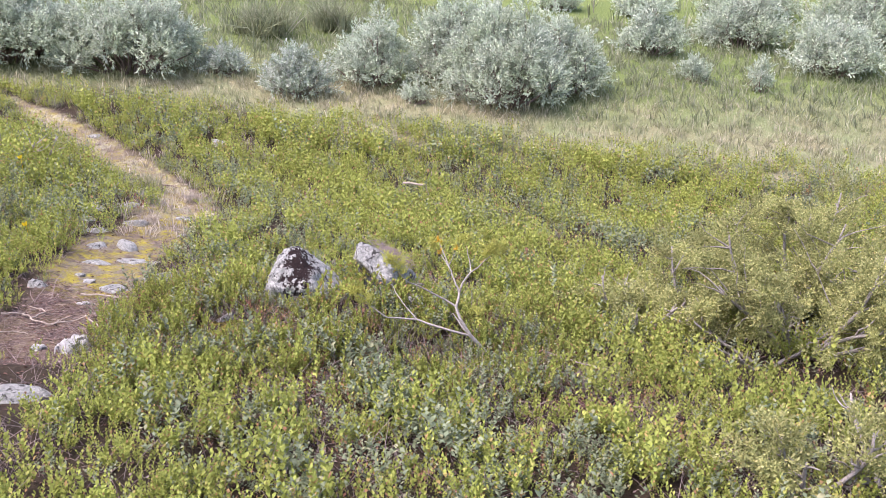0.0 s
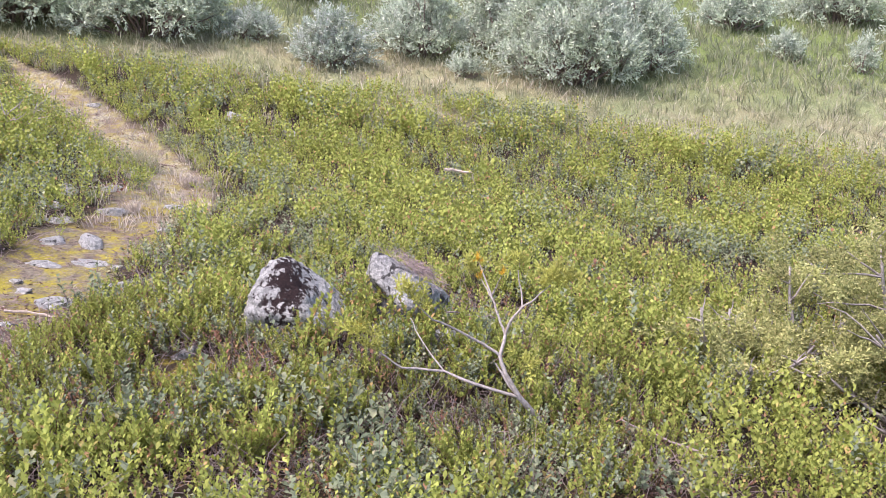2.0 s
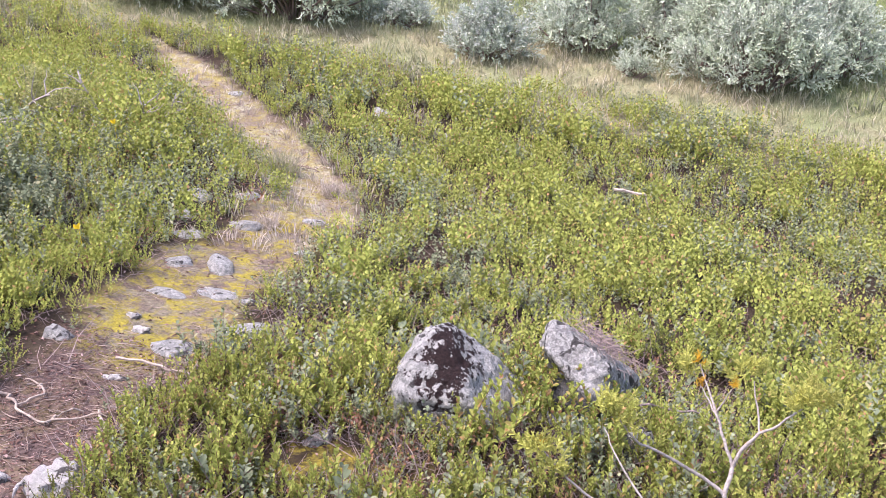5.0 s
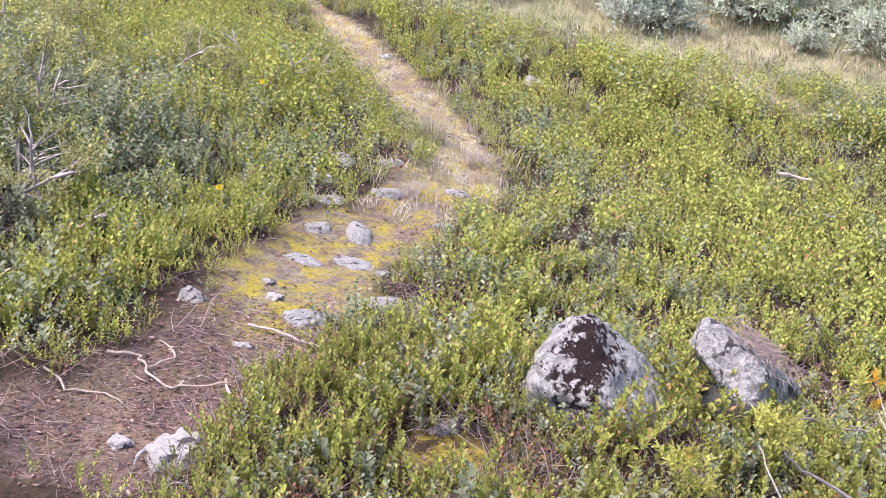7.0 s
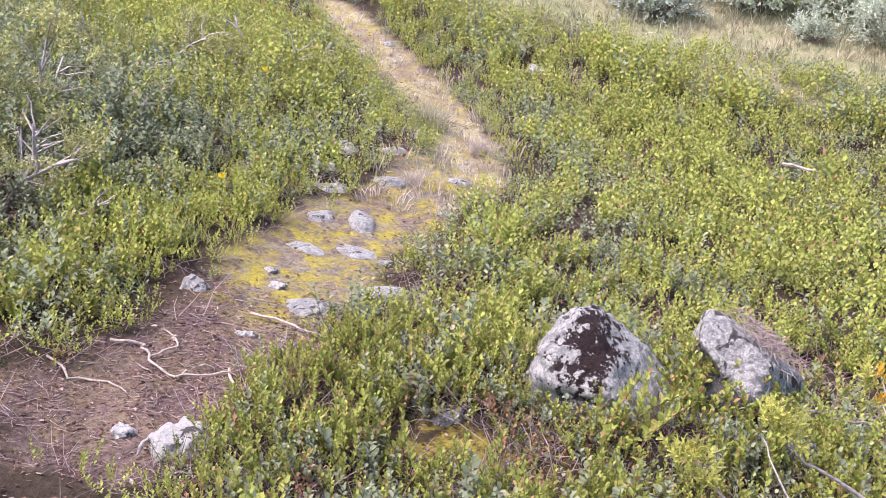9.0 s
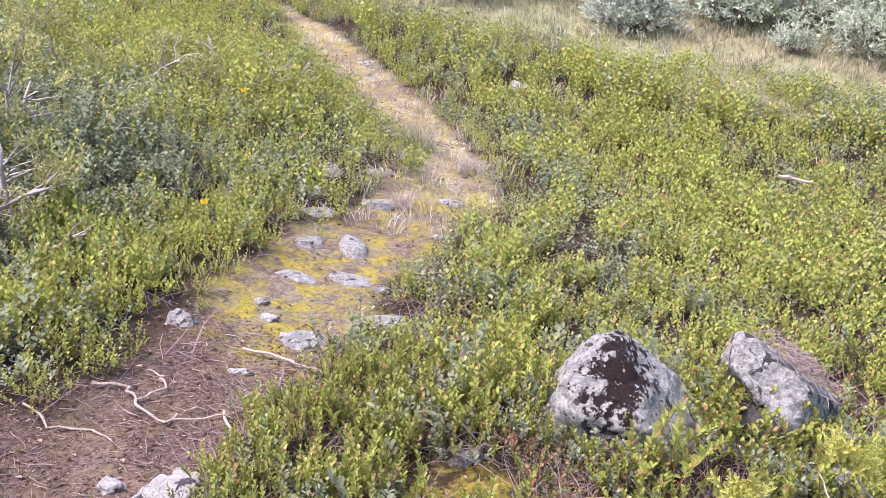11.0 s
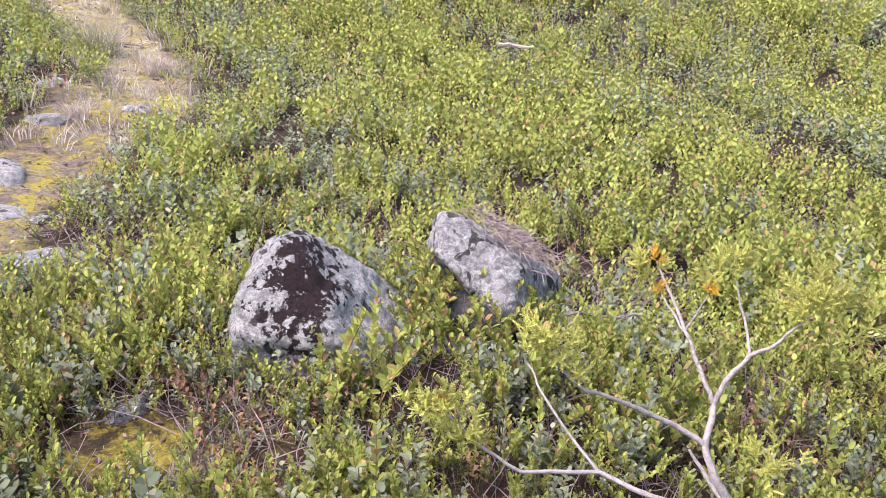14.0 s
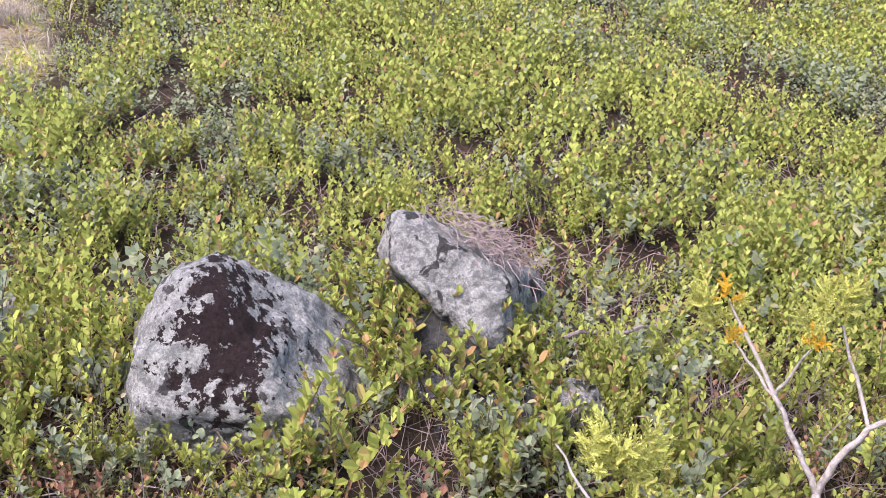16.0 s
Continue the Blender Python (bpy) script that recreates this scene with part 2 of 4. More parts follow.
def trail_depth(x, y):
    """How far inside the trail's edge a spot lies, in metres; negative outside."""
    x, y = np.asarray(x, float), np.asarray(y, float)
    d = np.minimum(x - np.interp(y, TY, TL), np.interp(y, TY, TR) - x) + 0.07 * wobble(x, y, 1.6) + 0.075 * wobble(x, y, 5.2, 3.0)
    d = d - 0.4 * np.clip((3.95 + 0.1 * wobble(x, y, 3.0) - y) / 0.2, 0, 1)
    return np.where((y < 2.0) | (y > 10.2), -1.0, d)


def lay(x, y):
    """The height of the heath's even lie: it falls to the right, and climbs beyond the meadow's edge."""
    x, y = np.asarray(x, float), np.asarray(y, float)
    s = np.maximum(0, y - 7.6)
    rise = np.where(s < 2, 0.05 * s * s, 0.2 + 0.2 * (s - 2))
    rise = np.where(s > 12, 2.2 + 0.12 * (s - 12), rise)
    rise = np.where(s > 60, 7.96 + 0.03 * (s - 60), rise)
    return 0.02 - 0.105 * np.clip(x, -6, 6) + rise


def ground_z(x, y):
    near = np.exp(-((np.asarray(x, float) / 14) ** 2) - (np.asarray(y, float) - 6) ** 2 / 300)
    inside = np.clip(trail_depth(x, y) / 0.15, 0, 1)
    return lay(x, y) + near * (0.018 * wobble(x, y, 0.9) + 0.012 * wobble(x, y, 3.1, 2.0)) * (1 - 0.5 * inside) - 0.02 * inside + 0.11 * np.exp(-((np.asarray(x, float) - 0.3) / 0.6) ** 2 - ((np.asarray(y, float) - 4.9) / 0.5) ** 2)


def gz(x, y):
    return float(ground_z(x, y))


def spread(start, dense_end, step, far):
    out, s, p = [], step, start
    while p < dense_end:
        out.append(p)
        p += step
    while p < far:
        out.append(p)
        s *= 1.22
        p += s
    out.append(far)
    return out


def heath_core(x, y):
    """The dense stretch of heath on both sides of the trail."""
    return (x > -2.4 - 0.55 * (y - 3.0)) & (x < 1.7 + 0.62 * (y - 1.6))


def build_ground():
    xs = np.array([-v for v in spread(0.06, 5, 0.06, 1500)][::-1] + spread(0.0, 6, 0.06, 1500))
    ys = np.array([-v for v in spread(0.06, 0.2, 0.06, 1500)][::-1] + spread(0.0, 11, 0.06, 1500))
    X, Y = np.meshgrid(xs, ys)
    Z = ground_z(X, Y)
    v = np.stack([X, Y, Z], -1).reshape(-1, 3)
    nx, ny = len(xs), len(ys)
    i = (np.arange(ny - 1)[:, None] * nx + np.arange(nx - 1)[None]).ravel()
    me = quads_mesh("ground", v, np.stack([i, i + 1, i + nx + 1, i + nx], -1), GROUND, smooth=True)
    x, y = v[:, 0], v[:, 1]
    inside = np.clip(trail_depth(x, y) / 0.08 + 0.4, 0, 1)
    lowend = np.clip((4.95 + 0.12 * wobble(x, y, 2.0) - y) / 0.2, 0, 1)
    far = np.clip((y - 6.75 - 0.2 * wobble(x, y, 2.0)) / 0.5, 0, 1)
    values = {
        "humus": inside * np.clip(lowend + 0.55, 0, 1),
        "moss": np.clip(inside * (1 - lowend * 0.85) * (1 - far * 0.35) + 0.9 * bare_moss(x, y), 0, 1),
        "pale": inside * np.clip(far + 0.5 * (1 - lowend), 0, 1),
        "meadow": np.clip((y - 9.7 + 0.1 * x + 0.5 * wobble(x, y, 0.6)) / 0.7, 0, 1) * (1 - inside),
        "lush": np.clip((y - 11.5 + 0.8 * wobble(x, y, 0.4)) / 1.5, 0, 1),
    }
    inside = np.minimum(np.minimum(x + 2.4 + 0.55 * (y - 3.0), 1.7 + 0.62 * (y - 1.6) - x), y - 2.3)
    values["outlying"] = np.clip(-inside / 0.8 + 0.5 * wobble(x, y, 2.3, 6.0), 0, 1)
    for key, val in values.items():
        me.attributes.new(key, "FLOAT", "POINT").data.foreach_set("value", np.ascontiguousarray(val, dtype=np.float32))
    return tagged(new("ground", me), "sloping heath floor of brown shade-darkened litter, moss and worn trail", "ground", kind="structure")


def spot(x, y, cx, cy, rx, ry):
    return np.sqrt(((x - cx) / rx) ** 2 + ((y - cy) / ry) ** 2)


def bare_moss(x, y):
    """The mossy gap in the shrubs before the first boulder."""
    return np.clip(1.7 - 1.3 * spot(x, y, -0.15, 4.49, 0.25, 0.15) + 0.3 * wobble(x, y, 2.5), 0, 1)


# ---- mesh helpers ----
def quads_mesh(name, verts, quads, mat, smooth=False):
    me = bpy.data.meshes.new(name)
    verts = np.ascontiguousarray(verts, dtype=np.float32)
    quads = np.ascontiguousarray(quads, dtype=np.int32)
    me.vertices.add(len(verts))
    me.vertices.foreach_set("co", verts.ravel())
    me.loops.add(quads.size)
    me.loops.foreach_set("vertex_index", quads.ravel())
    me.polygons.add(len(quads))
    me.polygons.foreach_set("loop_start", np.arange(0, quads.size, 4, dtype=np.int32))
    me.polygons.foreach_set("use_smooth", np.full(len(quads), smooth))
    me.update(calc_edges=True)
    me.validate()
    me.materials.append(mat)
    return me


class Sheaf:
    """Quads gathered for one mesh."""

    def __init__(self):
        self.v, self.f, self.t, self.n = [], [], [], 0

    def add(self, v, f, tone=None):
        v, f = np.asarray(v, float).reshape(-1, 3), np.asarray(f, int).reshape(-1, 4)
        self.v.append(v)
        self.f.append(f + self.n)
        self.t.append(np.full(len(v), 0.5) if tone is None else tone)
        self.n += len(v)

    def arrays(self):
        return np.concatenate(self.v), np.concatenate(self.f)

    def mesh(self, name, mat, smooth=False):
        me = quads_mesh(name, *self.arrays(), mat, smooth)
        me.attributes.new("tone", "FLOAT", "POINT").data.foreach_set("value", np.ascontiguousarray(np.concatenate(self.t), dtype=np.float32))
        return me

    def leaf(self, base, along, up, length, width, round_tip=False, fold=0.25):
        """A leaf folded along its rib: two quads when round, one when pointed."""
        along = np.asarray(along, float) / (np.linalg.norm(along) + 1e-9)
        side = np.cross(along, up)
        side /= np.linalg.norm(side) + 1e-9
        nrm = np.cross(side, along)
        b = np.asarray(base, float)
        lift = nrm * width * fold
        if round_tip:
            a, c, tip = b + along * length * 0.35, b + along * length * 0.78, b + along * length - nrm * length * 0.08
            w1, w2 = side * width * 0.48, side * width * 0.40
            self.add([b, a + w1 + lift, c + w2 + lift, tip, c - w2 + lift, a - w1 + lift], [[0, 1, 2, 3], [0, 3, 4, 5]])
        else:
            m = b + along * length * 0.56
            self.add([b, m + side * width * 0.5 + lift, b + along * length - nrm * length * 0.06, m - side * width * 0.5 + lift], [[0, 1, 2, 3]])

    def tube(self, pts, radii, sides=3):
        pts = [np.asarray(p, float) for p in pts]
        rings = []
        for i, p in enumerate(pts):
            d = pts[min(i + 1, len(pts) - 1)] - pts[max(i - 1, 0)]
            d /= np.linalg.norm(d) + 1e-9
            u = np.cross(d, (0.31, 0.95, 0.1) if abs(d[1]) < 0.9 else (1.0, 0, 0))
            u /= np.linalg.norm(u) + 1e-9
            w = np.cross(d, u)
            a = np.arange(sides) * 2 * math.pi / sides
            rings.append(p + radii[i] * (np.cos(a)[:, None] * u + np.sin(a)[:, None] * w))
        f = [[i * sides + j, i * sides + (j + 1) % sides, (i + 1) * sides + (j + 1) % sides, (i + 1) * sides + j] for i in range(len(pts) - 1) for j in range(sides)]
        if sides == 4:
            f.append([(len(pts) - 1) * 4 + j for j in range(4)])
        self.add(np.concatenate(rings), f)


def turned(rng, n, lean=0.2):
    """n random turns about the upright, each leaning a little."""
    yaw, tilt, way = rng.uniform(0, 2 * math.pi, n), np.abs(rng.normal(0, lean, n)), rng.uniform(0, 2 * math.pi, n)
    c, s = np.cos(yaw), np.sin(yaw)
    Z = np.zeros((n, 3, 3))
    Z[:, 0, 0], Z[:, 0, 1], Z[:, 1, 0], Z[:, 1, 1], Z[:, 2, 2] = c, -s, s, c, 1
    kx, ky = np.cos(way), np.sin(way)
    K = np.zeros((n, 3, 3))
    K[:, 0, 2], K[:, 1, 2], K[:, 2, 0], K[:, 2, 1] = ky, -kx, -ky, kx
    R = np.eye(3)[None] + np.sin(tilt)[:, None, None] * K + (1 - np.cos(tilt))[:, None, None] * (K @ K)
    return R @ Z


def strewn(sheaf, templates, points, scales, rng, lean=0.2, turns=None, tones=None):
    """Sets a random one of the templates (vertices, quads) at every point."""
    points, scales = np.asarray(points, float), np.asarray(scales, float)
    if not len(points):
        return
    R = turned(rng, len(points), lean) if turns is None else turns
    pick = rng.integers(0, len(templates), len(points))
    tones = np.random.default_rng(len(points)).uniform(0, 1, len(points)) if tones is None else tones
    for k, (tv, tf) in enumerate(templates):
        i = np.nonzero(pick == k)[0]
        if not len(i):
            continue
        v = np.einsum("nij,vj->nvi", R[i], tv) * scales[i][:, None, None] + points[i][:, None, :]
        f = tf[None] + (np.arange(len(i)) * len(tv))[:, None, None]
        sheaf.add(v.reshape(-1, 3), f.reshape(-1, 4), np.repeat(tones[i], len(tv)))


def part(name, data, material_, parent, label=""):
    """One mesh object under a thing or a part; data is a bmesh, a Sheaf or a mesh."""
    if isinstance(data, Sheaf):
        me = data.mesh(name, material_, name in ("limb", "trunk", "branch"))
    elif isinstance(data, bmesh.types.BMesh):
        me = bpy.data.meshes.new(name)
        data.to_mesh(me)
        data.free()
        me.materials.append(material_)
    else:
        me = data
    ob = new(name, me)
    ob.parent = parent
    if label:
        ob["label"] = label
    return ob


def thing(name, x, y, z, label, category, group=""):
    ob = new(name)
    ob.location = (x, y, z)
    return tagged(ob, label, category, group)


ground = build_ground()


# ---- boulders and stones ----
def rock_bmesh(size, cuts=(), seed=0.0, rough=0.12, levels=4, frequency=1.6, peak=0.0, lean=(0.0, 0.0)):
    """A weathered stone about its base centre: an ellipsoid flattened by cuts (normal, distance in half-sizes), then roughened."""
    bm = bmesh.new()
    bmesh.ops.create_icosphere(bm, subdivisions=levels, radius=1.0)
    for v in bm.verts:
        p = v.co.copy()
        z = max(p.z, 0.0)
        p.x, p.y = p.x * (1 - peak * z) + lean[0] * z, p.y * (1 - peak * z) + lean[1] * z
        for n, d in cuts:
            n = Vector(n).normalized()
            over = p.dot(n) - d
            if over > 0:
                p -= n * over * 0.92
        q = p * frequency + Vector((seed, seed * 1.3, -seed))
        k = noise.fractal(q, 0.9, 2.0, 5) * rough + noise.fractal(q * 3.7, 0.8, 2.1, 4) * rough * 0.3
        p += v.co.normalized() * k
        v.co = Vector((p.x * size[0], p.y * size[1], p.z * size[2]))
    for f in bm.faces:
        f.smooth = True
    return bm


def boulder(name, place, size, mat, cuts, seed, label, turn=0.0, levels=5, rough=0.1, frequency=1.4, peak=0.0, lean=(0.0, 0.0)):
    me = bpy.data.meshes.new(name)
    bm = rock_bmesh(size, cuts, seed, rough, levels, frequency, peak, lean)
    bm.to_mesh(me)
    bm.free()
    me.materials.append(mat)
    ob = new(name, me)
    ob.matrix_world = pose(*place, 0, 0, turn)
    return tagged(ob, label, "boulder")


ROCK_ONE = rock_material("lichen_granite", 0.28, 0.95, 1.0, (0.0, -0.05, 0.30), (0.105, 0.19, 0.15))
ROCK_TWO = rock_material("grey_granite", 0.23, 0.85)
ROCK_DARK = rock_material("dark_granite", 0.06, 0.1)
ROCK_PATH = rock_material("trail_stone_granite", 0.31, 0.75)
QUARTZ = rock_material("white_quartz", 0.60, 0.0, warm=0.03)



def hewn_boulder(at, heart, faces, mat, seed, rough, edge, label):
    """A boulder of broad weathered faces, each a point on it and the way it looks, with rounded edges; all in world metres."""
    at, heart = Vector(at), Vector(heart)
    planes = []
    for p, n in faces:
        n = Vector(n).normalized()
        planes.append((n, (Vector(p) - heart).dot(n)))
    bm = bmesh.new()
    bmesh.ops.create_icosphere(bm, subdivisions=6, radius=1.0)
    for v in bm.verts:
        d = v.co.normalized()
        r = sum(max(0.0, d.dot(n) / k) ** edge for n, k in planes) ** (-1 / edge)
        p = heart + d * r
        q = p * 9 + Vector((seed, -seed, seed * 0.7))
        r += rough * (noise.fractal(q, 0.9, 2.0, 4) + 0.35 * noise.fractal(q * 4.1, 0.8, 2.1, 4))
        v.co = heart + d * r - at
    for f in bm.faces:
        f.smooth = True
    me = bpy.data.meshes.new("boulder")
    bm.to_mesh(me)
    bm.free()
    me.materials.append(mat)
    ob = new("boulder", me)
    ob.location = at
    return tagged(ob, label, "boulder")


hewn_boulder((0.10, 4.86, 0.0), (0.10, 4.86, 0.16),
             [((0.10, 4.81, 0.30), (-0.05, -0.80, 0.60)), ((0.10, 4.74, 0.19), (0.0, -0.95, -0.30)), ((0.258, 4.83, 0.150), (0.76, -0.10, 0.64)), ((0.295, 4.83, 0.11), (0.96, -0.2, -0.1)),
              ((-0.085, 4.86, 0.19), (-0.90, -0.18, 0.42)), ((-0.11, 4.86, 0.10), (-0.97, -0.2, -0.12)), ((0.05, 4.90, 0.388), (-0.1, 0.1, 1.0)), ((0.10, 5.03, 0.28), (0.0, 0.85, 0.5)), ((0.1, 4.9, -0.05), (0, 0, -1))],
             ROCK_ONE, 3.1, 0.016, 10, "grey granite boulder with a blackish lichen patch among bilberry")
hewn_boulder((0.47, 5.10, 0.0), (0.47, 5.12, 0.20),
             [((0.47, 5.065, 0.255), (-0.06, -0.72, 0.69)), ((0.56, 5.08, 0.245), (0.52, 0.16, 0.82)), ((0.368, 5.09, 0.32), (-0.93, -0.2, 0.25)), ((0.412, 5.045, 0.235), (-0.7, -0.45, -0.55)),
              ((0.565, 5.06, 0.20), (0.9, -0.3, 0.1)), ((0.47, 5.24, 0.28), (0, 0.9, 0.4)), ((0.40, 5.13, 0.368), (-0.1, 0.2, 1)), ((0.50, 5.00, 0.15), (0.1, -0.95, -0.3)), ((0.47, 5.1, 0.0), (0, 0, -1))],
             ROCK_TWO, 8.4, 0.018, 10, "pale grey granite boulder half grown over with dead twigs")
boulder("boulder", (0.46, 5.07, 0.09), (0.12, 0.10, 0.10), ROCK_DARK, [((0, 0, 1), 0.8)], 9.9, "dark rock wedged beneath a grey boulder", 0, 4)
boulder("boulder", (0.55, 4.86, 0.055), (0.13, 0.09, 0.08), ROCK_DARK, [((0, 0, 1), 0.7), ((0.3, -0.8, 0.4), 0.7)], 5.2, "low dark rock between bilberry shrubs", 15, 4)
boulder("boulder", (0.43, 4.97, 0.085), (0.075, 0.055, 0.05), ROCK_TWO, [((0.1, -0.2, 1), 0.35), ((-0.6, -0.7, 0.3), 0.6)], 6.7, "small grey rock at the foot of a boulder", 40, 4)
boulder("boulder", (0.68, 4.92, 0.06), (0.05, 0.05, 0.07), ROCK_TWO, [((0, 0, 1), 0.7)], 2.7, "small grey rock beside a dark rock", 10, 4)


def facets(seed, top):
    """The broken faces of a stone: one flattish top and seven steep sides."""
    rng = np.random.default_rng(seed)
    turn = rng.uniform(0, 6.28)
    return [((rng.normal(0, 0.15), rng.normal(0, 0.15), 1), top)] + [((math.cos(turn + k * 0.9), math.sin(turn + k * 0.9), rng.uniform(0.1, 0.8)), rng.uniform(0.58, 0.82)) for k in range(7)]


# x, y, half width, half depth, half height, turn, cut, seed
STONES = [(-1.27, 5.99, 0.045, 0.115, 0.08, 34, 0.6, 1), (-1.43, 5.90, 0.045, 0.05, 0.05, -30, 0.6, 2), (-1.31, 5.56, 0.085, 0.035, 0.03, -8, 0.5, 3), (-1.12, 5.66, 0.085, 0.045, 0.025, -18, 0.5, 4),
          (-0.82, 5.34, 0.075, 0.055, 0.05, 20, 0.55, 5), (-1.00, 5.09, 0.068, 0.06, 0.045, -20, 0.55, 6), (-1.35, 4.93, 0.035, 0.035, 0.06, 10, 0.7, 9),
          (-0.44, 5.22, 0.045, 0.045, 0.12, 0, 0.7, 10), (-1.85, 6.86, 0.06, 0.06, 0.07, 15, 0.7, 14), (-1.78, 6.55, 0.07, 0.04, 0.04, -25, 0.5, 15), (-1.59, 6.28, 0.055, 0.06, 0.03, -40, 0.5, 16),
          (-1.62, 7.01, 0.055, 0.05, 0.05, 0, 0.6, 17), (-1.44, 6.57, 0.07, 0.045, 0.04, 12, 0.5, 18), (-1.18, 6.88, 0.05, 0.035, 0.03, 0, 0.5, 19), (-0.98, 6.30, 0.04, 0.025, 0.025, -20, 0.5, 20),
          (-1.60, 9.30, 0.06, 0.05, 0.10, 0, 0.6, 21), (-2.80, 9.28, 0.06, 0.04, 0.03, 0, 0.5, 22), (-2.38, 9.20, 0.05, 0.04, 0.04, 0, 0.5, 23), (-0.98, 8.86, 0.035, 0.035, 0.14, 0, 0.8, 24),
          (-0.80, 3.53, 0.12, 0.06, 0.09, 8, 0.5, 25), (-0.24, 4.62, 0.035, 0.03, 0.05, 30, 0.5, 26), (-0.95, 5.62, 0.03, 0.02, 0.02, 0, 0.6, 27)]
for sx, sy, rx, ry, rz, tw, cut, seed in STONES:
    boulder("stone", (sx, sy, gz(sx, sy) - rz * 0.1), (rx * 1.65, ry * 1.6, rz * 0.95), ROCK_PATH, facets(seed, cut - 0.1), seed * 1.7,
            "grey lichen-flecked stone set in the trail" if abs(sx + 1.1) < 0.9 and sy < 7.2 else "grey stone among low heath shrubs", tw, 3, 0.10, 1.8)
for sx, sy, rx, ry, rz, tw, seed in [(-0.80, 4.13, 0.075, 0.085, 0.07, 25, 31), (-0.96, 4.10, 0.036, 0.030, 0.03, 0, 32), (-1.16, 5.16, 0.042, 0.022, 0.025, 10, 33), (-1.26, 5.27, 0.028, 0.018, 0.02, 0, 34), (-1.02, 4.77, 0.042, 0.018, 0.02, 12, 35)]:
    boulder("white_stone", (sx, sy, gz(sx, sy) - rz * 0.2), (rx * 1.3, ry * 1.3, rz * 1.2), QUARTZ, facets(seed, 0.6), seed * 2.3,
            "chalk-white quartz stone lying on bare brown soil", tw, 4, 0.26, 2.0)


# ---- plant templates ----
def wavy(rng, base, way, length, steps, wander, lift=0.0):
    pts, d = [np.asarray(base, float)], np.asarray(way, float) / np.linalg.norm(way)
    for _ in range(steps):
        d = d + rng.normal(0, wander, 3) + np.array((0, 0, lift))
        d /= np.linalg.norm(d)
        pts.append(pts[-1] + d * length / steps)
    return pts


def leafy_twigs(rng, leaves, fine, twigs, grow, splay, first, lifts, long, wide, thick):
    """Twigs from one foot, their leaves in two loose rows and one at the tip: (leaf template, stem template)."""
    lf, st = Sheaf(), Sheaf()
    twigs = twigs or 3
    for k in range(twigs):
        a = k * 2 * math.pi / twigs + rng.uniform(-0.8, 0.8)
        stem = wavy(rng, (rng.normal(0, 0.016), rng.normal(0, 0.016), -0.01), (splay * math.cos(a), splay * math.sin(a), 1), rng.uniform(0.095, 0.19), 4, 0.13, 0.05)
        st.tube([stem[0], stem[2], stem[4]], (thick, thick * 0.75, thick * 0.4), 3)
        n = leaves // twigs + rng.integers(0, 3)
        turn = rng.uniform(0, 2 * math.pi)
        for i in range(n):
            u = first + (1 - first) * (i + rng.uniform(0, 0.4)) / (n - 0.6)
            u = min(u, 0.999)
            j = min(int(u * 4), 3)
            p = stem[j] + (stem[j + 1] - stem[j]) * (u * 4 - j)
            b = turn + i * 2.4 + rng.normal(0, 0.35)
            tip = i / n
            lift = rng.uniform(*lifts) * (0.75 + 0.8 * tip)
            size = grow * (0.8 + 0.45 * math.sin(math.pi * min(0.95, tip + 0.12)))
            lf.leaf(p, (math.cos(b), math.sin(b), lift), (-math.cos(b) * lift, -math.sin(b) * lift, 1), rng.uniform(*long) * size, rng.uniform(*wide) * size, fine, 0.16)
    return lf.arrays(), st.arrays()


def bilberry_shoot(rng, leaves, fine, twigs=0, grow=1.0, first=0.42, broad=1.0):
    """Upright green twigs closely set with small oval leaves."""
    return leafy_twigs(rng, leaves, fine, twigs, grow, 0.34, first, (0.7, 1.8), (0.0125, 0.019), (0.008 * broad, 0.0112 * broad), 0.0015)


def bog_shoot(rng, leaves, fine, twigs=0, grow=1.0, first=0.48, broad=1.0):
    """Spreading brown twigs with blunt bluish leaves crowded towards their ends."""
    return leafy_twigs(rng, leaves, fine, twigs, grow, 0.5, first, (0.3, 1.2), (0.0135, 0.0205), (0.0095 * broad, 0.0132 * broad), 0.0016)


def crow_shoot(rng):
    """A low wiry sprig with short dark needle leaves."""
    lf = Sheaf()
    for k in range(3):
        a = rng.uniform(0, 2 * math.pi)
        stem = wavy(rng, (0, 0, 0), (0.7 * math.cos(a), 0.7 * math.sin(a), 1), rng.uniform(0.06, 0.13), 3, 0.25)
        lf.tube([stem[0], stem[3]], (0.0012, 0.0005), 3)
        for i in range(9):
            u = 0.2 + 0.8 * i / 9
            j = min(int(u * 3), 2)
            b = i * 2.4
            lf.leaf(stem[j] + (stem[j + 1] - stem[j]) * (u * 3 - j), (math.cos(b), math.sin(b), 0.7), (0, 0, 1), 0.011, 0.0045)
    return lf.arrays()


def twig_tangle(rng):
    """A handful of bare crooked twigs."""
    st = Sheaf()
    for k in range(5):
        a = rng.uniform(0, 2 * math.pi)
        stem = wavy(rng, (rng.normal(0, 0.03), rng.normal(0, 0.03), 0), (0.9 * math.cos(a), 0.9 * math.sin(a), rng.uniform(0.3, 1.2)), rng.uniform(0.06, 0.17), 4, 0.3)
        st.tube([stem[0], stem[2], stem[4]], (0.0015, 0.0011, 0.0005), 3)
    return st.arrays()


